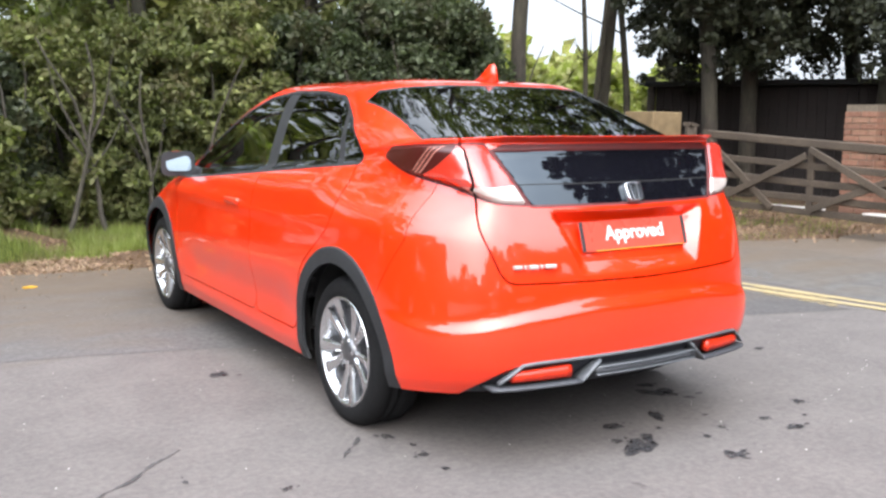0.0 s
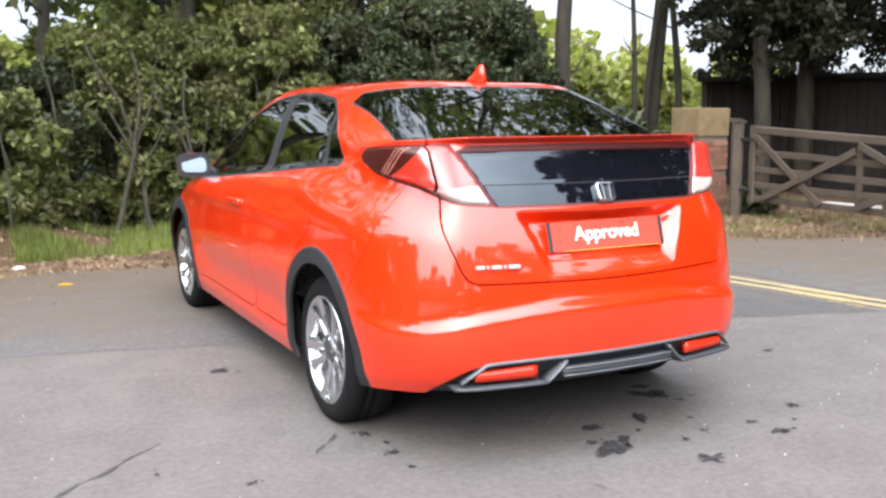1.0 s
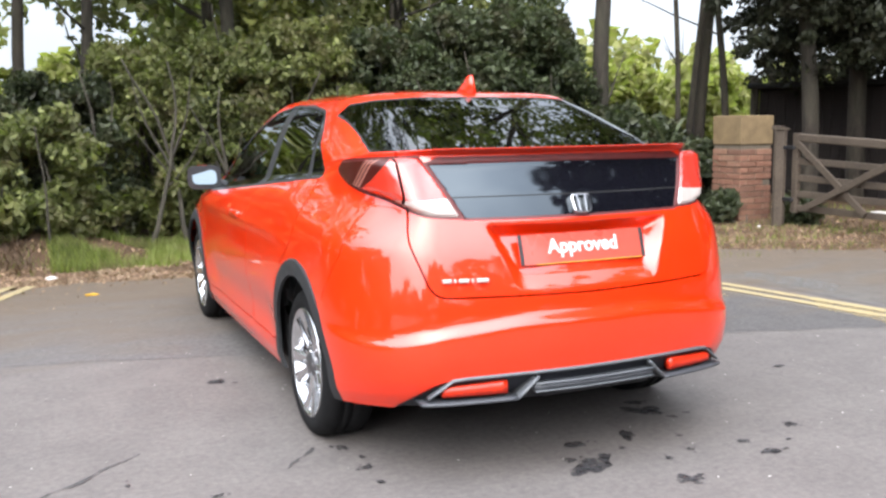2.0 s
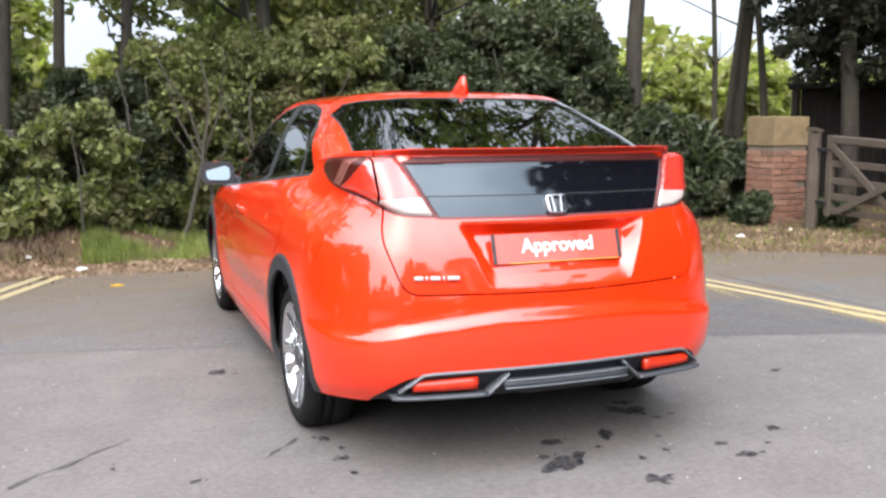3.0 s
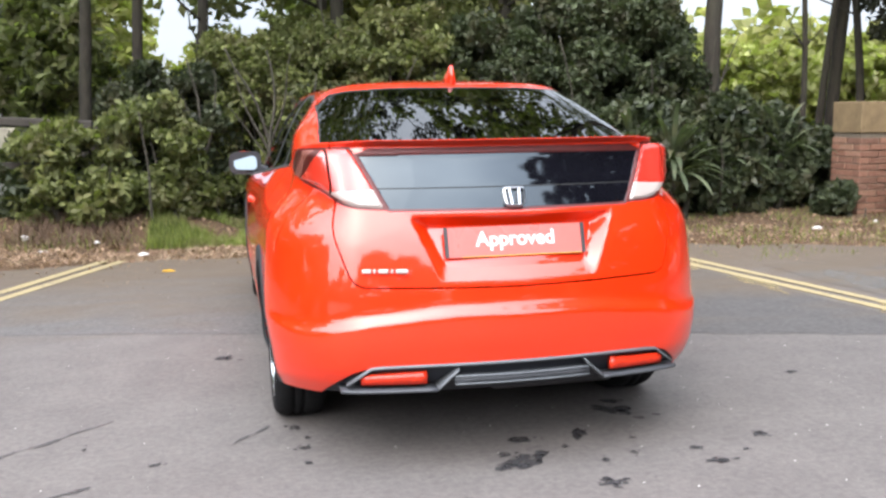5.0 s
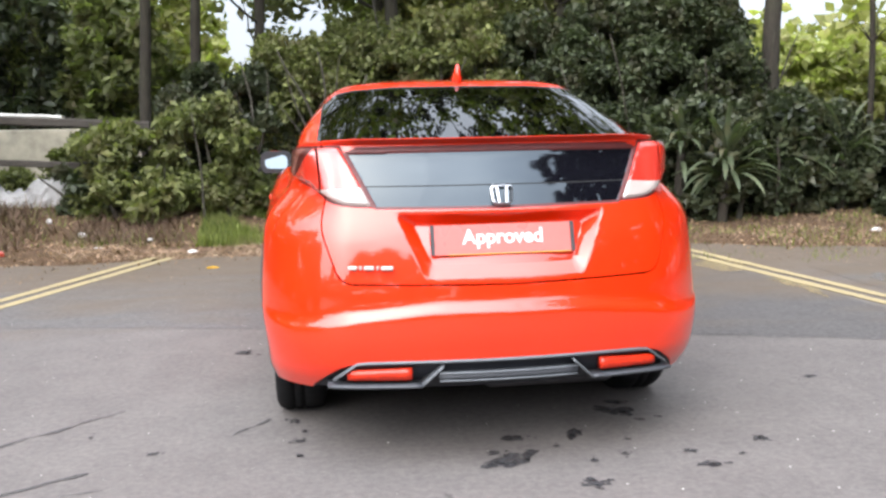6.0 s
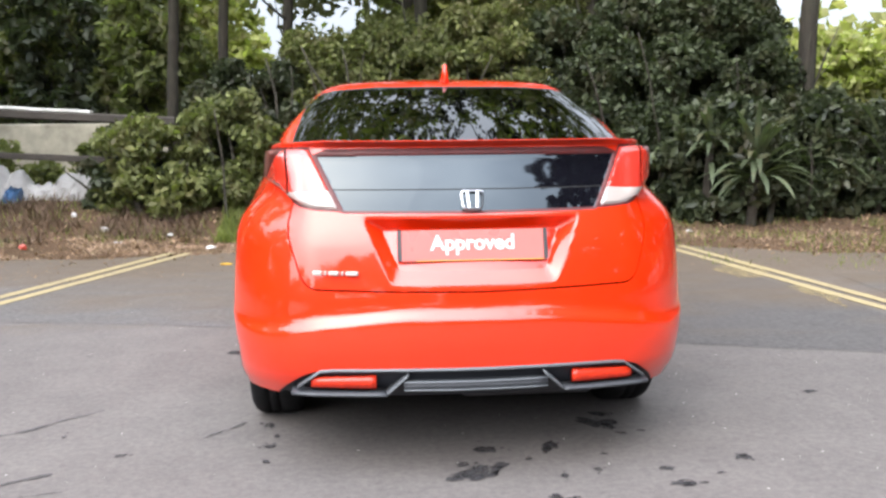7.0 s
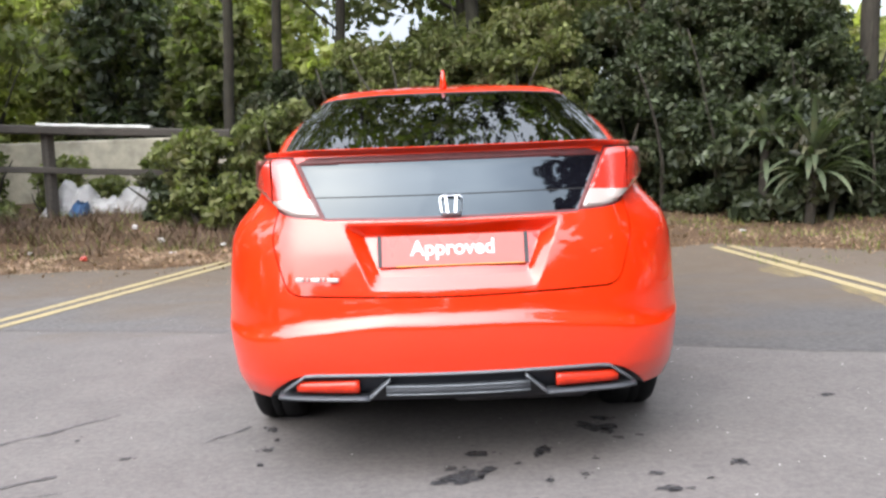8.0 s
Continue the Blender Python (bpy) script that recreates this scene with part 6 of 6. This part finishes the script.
def build_gate():
    gate = tagged(empty("field_gate", (6.22, 6.82, 0.0)), "weathered grey-brown wooden five-bar gate, closed", "gate")
    L = 3.0
    drop = 0.055

    def at(y, z):
        return (0.035 * y, -y, z - drop * y * (z / 1.09))
    for k, z in enumerate((1.065, 0.80, 0.60, 0.42, 0.26)):
        rail(gate, at(0.04, z), at(L, z), 0.035 if k else 0.07, 0.095 if k == 0 else 0.075, "bar", seed=k)
    rail(gate, at(0.05, 0.20), at(0.05, 1.12), 0.075, 0.09, "gate_stile", seed=11)
    rail(gate, at(L - 0.05, 0.20), at(L - 0.05, 1.12), 0.075, 0.09, "gate_stile", seed=12)
    rail(gate, at(1.48, 0.22), at(1.48, 1.06), 0.03, 0.08, "upright", seed=13)

    def out(p, o=-0.04):
        return (p[0] + o, p[1], p[2])
    rail(gate, out(at(0.10, 1.00)), out(at(1.04, 0.26)), 0.03, 0.075, "brace", seed=14)
    rail(gate, out(at(0.28, 0.28), -0.07), out(at(1.46, 0.92), -0.07), 0.03, 0.075, "brace", seed=15)
    rail(gate, out(at(1.54, 0.30)), out(at(2.90, 0.98)), 0.03, 0.075, "brace", seed=18)
    rail(gate, out(at(2.90, 0.28), -0.07), out(at(1.50, 1.0), -0.07), 0.03, 0.075, "brace", seed=16)
    post = tagged(empty("gate_post", (6.17, 6.98, 0.0)), "thick weathered square wooden gate post", "gate post")
    rail(post, (0, 0, -0.2), (0.01, 0.01, 1.16), 0.14, 0.14, "post", jitter=0.002, seed=17)
    bm = bmesh.new()
    prism(bm, [(-0.072, 1.158), (0.072, 1.150), (0.068, 1.168), (-0.068, 1.205)], -0.072, 0.072, "y")
    part("post_cap", bm, GATE_WOOD, post)
    for z in (0.35, 0.95):
        bm = bmesh.new()
        box(bm, -0.02, 0.02, -0.22, -0.05, z - 0.02, z + 0.02, 0.004, 1)
        part("hinge", bm, BLACK_TRIM, post, "rusty iron hinge")


build_gate()


def build_pier(at, w, h, split, name, label, courses_from=0.0, seed=0, top=True):
    """A square brick pier with rendered upper part."""
    rn = random.Random(seed)
    pier = tagged(empty(name, at), label, "pier")
    bm = bmesh.new()
    box(bm, -w / 2 + 0.012, w / 2 - 0.012, -w / 2 + 0.012, w / 2 - 0.012, -0.2, split + 0.01)
    part("mortar_core", bm, MORTAR, pier, "pale mortar")
    if h > split:
        bm = bmesh.new()
        box(bm, -w / 2 - 0.008, w / 2 + 0.008, -w / 2 - 0.008, w / 2 + 0.008, split, h, 0.018, 3)
        for v in bm.verts:
            v.co += Vector((noise.noise(v.co * 7), noise.noise(v.co * 7 + Vector((3, 1, 2))), noise.noise(v.co * 7 + Vector((9, 1, 2))))) * 0.008
        part("render_coat", bm, RENDERED, pier, "buff cement render, stained")
    bh, joint = 0.065, 0.010
    n = int(split / (bh + joint))
    for row in range(n):
        z = 0.005 + row * (bh + joint)
        for face in range(4):
            cuts = [(-w / 2, -0.005 - 0.0), (0.005, w / 2)] if row % 2 else [(-w / 2, -w / 4 - 0.005), (-w / 4 + 0.005, w / 4 - 0.005), (w / 4 + 0.005, w / 2)]
            for a, b in cuts:
                if rn.random() < 0.02:
                    continue
                bm = bmesh.new()
                q = rn.uniform(-0.004, 0.005)
                box(bm, a + 0.002, b - 0.002, -w / 2 - q, -w / 2 + 0.05, z, z + bh, 0.004, 1)
                bmesh.ops.rotate(bm, verts=bm.verts, matrix=Matrix.Rotation(face * math.pi / 2, 3, "Z"))
                part("brick", bm, BRICK, pier)
    return pier


build_pier((6.32, 7.78, 0.02), 0.50, 1.31, 0.95, "brick_pier", "square red brick pier with buff rendered top", seed=1)
build_pier((8.25, 5.95, 0.0), 0.44, 1.42, 1.42, "brick_pier", "pale weathered brick gate pier", seed=2)
for k, (sx, sy, sl) in enumerate([(7.95, 6.75, 0.75), (8.02, 5.60, 0.35)]):
    bm = bmesh.new()
    box(bm, -0.09, 0.09, -sl / 2, sl / 2, 0, 0.085, 0.012, 2)
    ob = tagged(part("kerb_stone", bm, PLATE_WHITE), "whitewashed kerb stone on the drive", "kerb", "white kerb stones")
    ob.matrix_world = pose(sx, sy, 0.02, 0, 0, 8)


def build_shed():
    shed = tagged(empty("shed", (9.1, 10.5, 0.0)), "low dark-stained timber shed with flat roof", "shed")
    shed.rotation_euler = (0, 0, math.atan2(6.0 - 10.5, 11.4 - 9.1))
    L, D, H = 5.2, 2.6, 1.78
    bm = bmesh.new()
    box(bm, 0, L, 0.02, D, -0.1, H)
    part("wall", bm, DARK_WOOD, shed)
    n = 36
    for k in range(n):
        bm = bmesh.new()
        box(bm, k * L / n + 0.003, (k + 1) * L / n - 0.003, -0.012, 0.018, 0.03, H - 0.02, 0.003, 1)
        part("board", bm, DARK_WOOD, shed)
    bm = bmesh.new()
    box(bm, -0.15, L + 0.15, -0.18, D + 0.15, H, H + 0.09, 0.01, 1)
    part("roof", bm, UNDERBODY, shed, "black felt roof")
    rail(shed, (-0.07, -0.03, -0.1), (-0.07, -0.03, H + 0.18), 0.12, 0.12, "corner_post", GREY_WOOD, "grey corner post", seed=3)


build_shed()


def build_fence():
    fence = tagged(empty("rail_fence", (0, 8.98, 0.0)), "old grey post and rail fence with whitish top edge", "fence")

    def top(x):
        return 1.315 - 0.060 * (x + 5.0)
    for k, x in enumerate((-8.4, -6.4, -4.50, -2.35)):
        rail(fence, (x, 0.02, -0.2), (x + 0.03, 0.0, top(x) + 0.02), 0.12, 0.12, "fence_post", GREY_WOOD, seed=30 + k)
        if k < 3:
            x1 = (-6.4, -4.50, -2.35)[k]
            rail(fence, (x, -0.09, top(x)), (x1, -0.09, top(x1)), 0.15, 0.10, "fence_rail", GREY_WOOD, seed=40 + k)
            rail(fence, (x, -0.08, top(x) - 0.46), (x1, -0.08, top(x1) - 0.46), 0.05, 0.07, "fence_rail", GREY_WOOD, seed=50 + k)
            if k == 2:
                # strip added along the rail to paint the skylight on its top
                rail(fence, (x - 0.02, -0.09, top(x) + 0.062), (-3.25, -0.09, top(-3.25) + 0.062), 0.13, 0.030, "lit_rail_top", SKYLIT_TOP, "whitish weathered rail top, skylight painted in", seed=60 + k)


build_fence()


def low_wall():
    """A pale concrete yard wall beyond the fence."""
    bm = bmesh.new()
    box(bm, -14.0, -1.6, 10.75, 10.95, -0.1, 1.12, 0.02, 2)
    return tagged(part("yard_wall", bm, CREAM_WALL), "stained cream low wall behind the fence", "wall")


low_wall()

# bits of rubbish on the verge
for k, (x, y, w, h, material, words) in enumerate([(-1.75, 7.05, 0.10, 0.03, PLATE_WHITE, "crumpled white paper scrap"), (-2.85, 7.6, 0.08, 0.05, PLATE_WHITE, "crumpled white paper scrap"), (-3.45, 7.1, 0.07, 0.05, PLATE_RED, "faded red plastic scrap"),
        (5.0, 6.75, 0.11, 0.035, PLATE_WHITE, "crumpled white paper scrap"), (-2.2, 7.5, 0.06, 0.03, PLATE_WHITE, "crumpled white paper scrap"), (-4.1, 7.4, 0.07, 0.03, PLATE_WHITE, "crumpled white paper scrap"), (-2.62, 7.2, 0.09, 0.012, PLATE_WHITE, "crumpled white paper scrap"), (-3.3, 8.2, 0.06, 0.05, PLATE_WHITE, "crumpled white paper scrap"), (-1.48, 6.11, 0.10, 0.018, PLATE_YELLOW, "yellow fallen leaf on asphalt"), (5.9, 7.0, 0.06, 0.03, PLATE_WHITE, "crumpled white paper scrap"), (3.0, 7.4, 0.07, 0.02, PLATE_WHITE, "crumpled white paper scrap")]):
    bm = bmesh.new()
    bmesh.ops.create_icosphere(bm, subdivisions=2, radius=1)
    for v in bm.verts:
        c = v.co * (1 + 0.5 * noise.noise(v.co * 2.3 + Vector((k * 3.0, 0, 0))))
        v.co = Vector((c.x * w / 2, c.y * w / 3, max(0, c.z + 0.6) * h / 1.6))
    ob = tagged(part("litter_scrap", bm, material), words + (" lying on the verge" if "leaf" not in words else ""), "litter")
    zz = float(ground_height(np.array(x), np.array(y))) if y > float(verge_edge(x)) else 0.0
    ob.location = (x, y, zz)


def crumpled_sheet(x0, x1, y, tall, seed, material, label):
    """Folded sheeting heaped along the foot of the fence."""
    bm = bmesh.new()
    cols, rows = 46, 12
    grid = []
    for i in range(cols + 1):
        u = i / cols
        x = x0 + (x1 - x0) * u
        h = tall * (1 - 0.45 * u) * (0.55 + 0.55 * abs(noise.noise((u * 7, seed, 0))) + 0.45 * noise.noise((u * 3.1, seed, 5))) * min(1, 6 * u, 6 * (1 - u))
        line = []
        for j in range(rows + 1):
            a = math.pi * j / rows
            crease = 0.045 * noise.noise((u * 16, j * 0.9, seed)) + 0.02 * noise.noise((u * 41, j * 2.1, seed))
            yy = y - 0.16 * math.cos(a) + crease
            line.append(bm.verts.new((x + 0.4 * crease, yy, float(ground_height(np.array(x), np.array(yy))) - 0.02 + max(0.0, h * math.sin(a) ** 0.8 + crease * math.sin(a)))))
        grid.append(line)
    for a, b in zip(grid, grid[1:]):
        for j in range(rows):
            bm.faces.new((a[j], b[j], b[j + 1], a[j + 1]))
    bmesh.ops.recalc_face_normals(bm, faces=bm.faces)
    return tagged(part("crumpled_sheeting", bm, material), label, "sheeting")


crumpled_sheet(-4.75, -3.10, 9.25, 0.58, 2.0, SHEETING, "dusty white crumpled plastic sheeting by the fence")
crumpled_sheet(-6.9, -5.3, 9.35, 0.55, 6.0, SHEETING, "dusty white crumpled plastic sheeting by the fence")
crumpled_sheet(-4.28, -4.08, 9.02, 0.30, 9.0, BLUE_PLASTIC, "crumpled blue plastic bag by the fence")
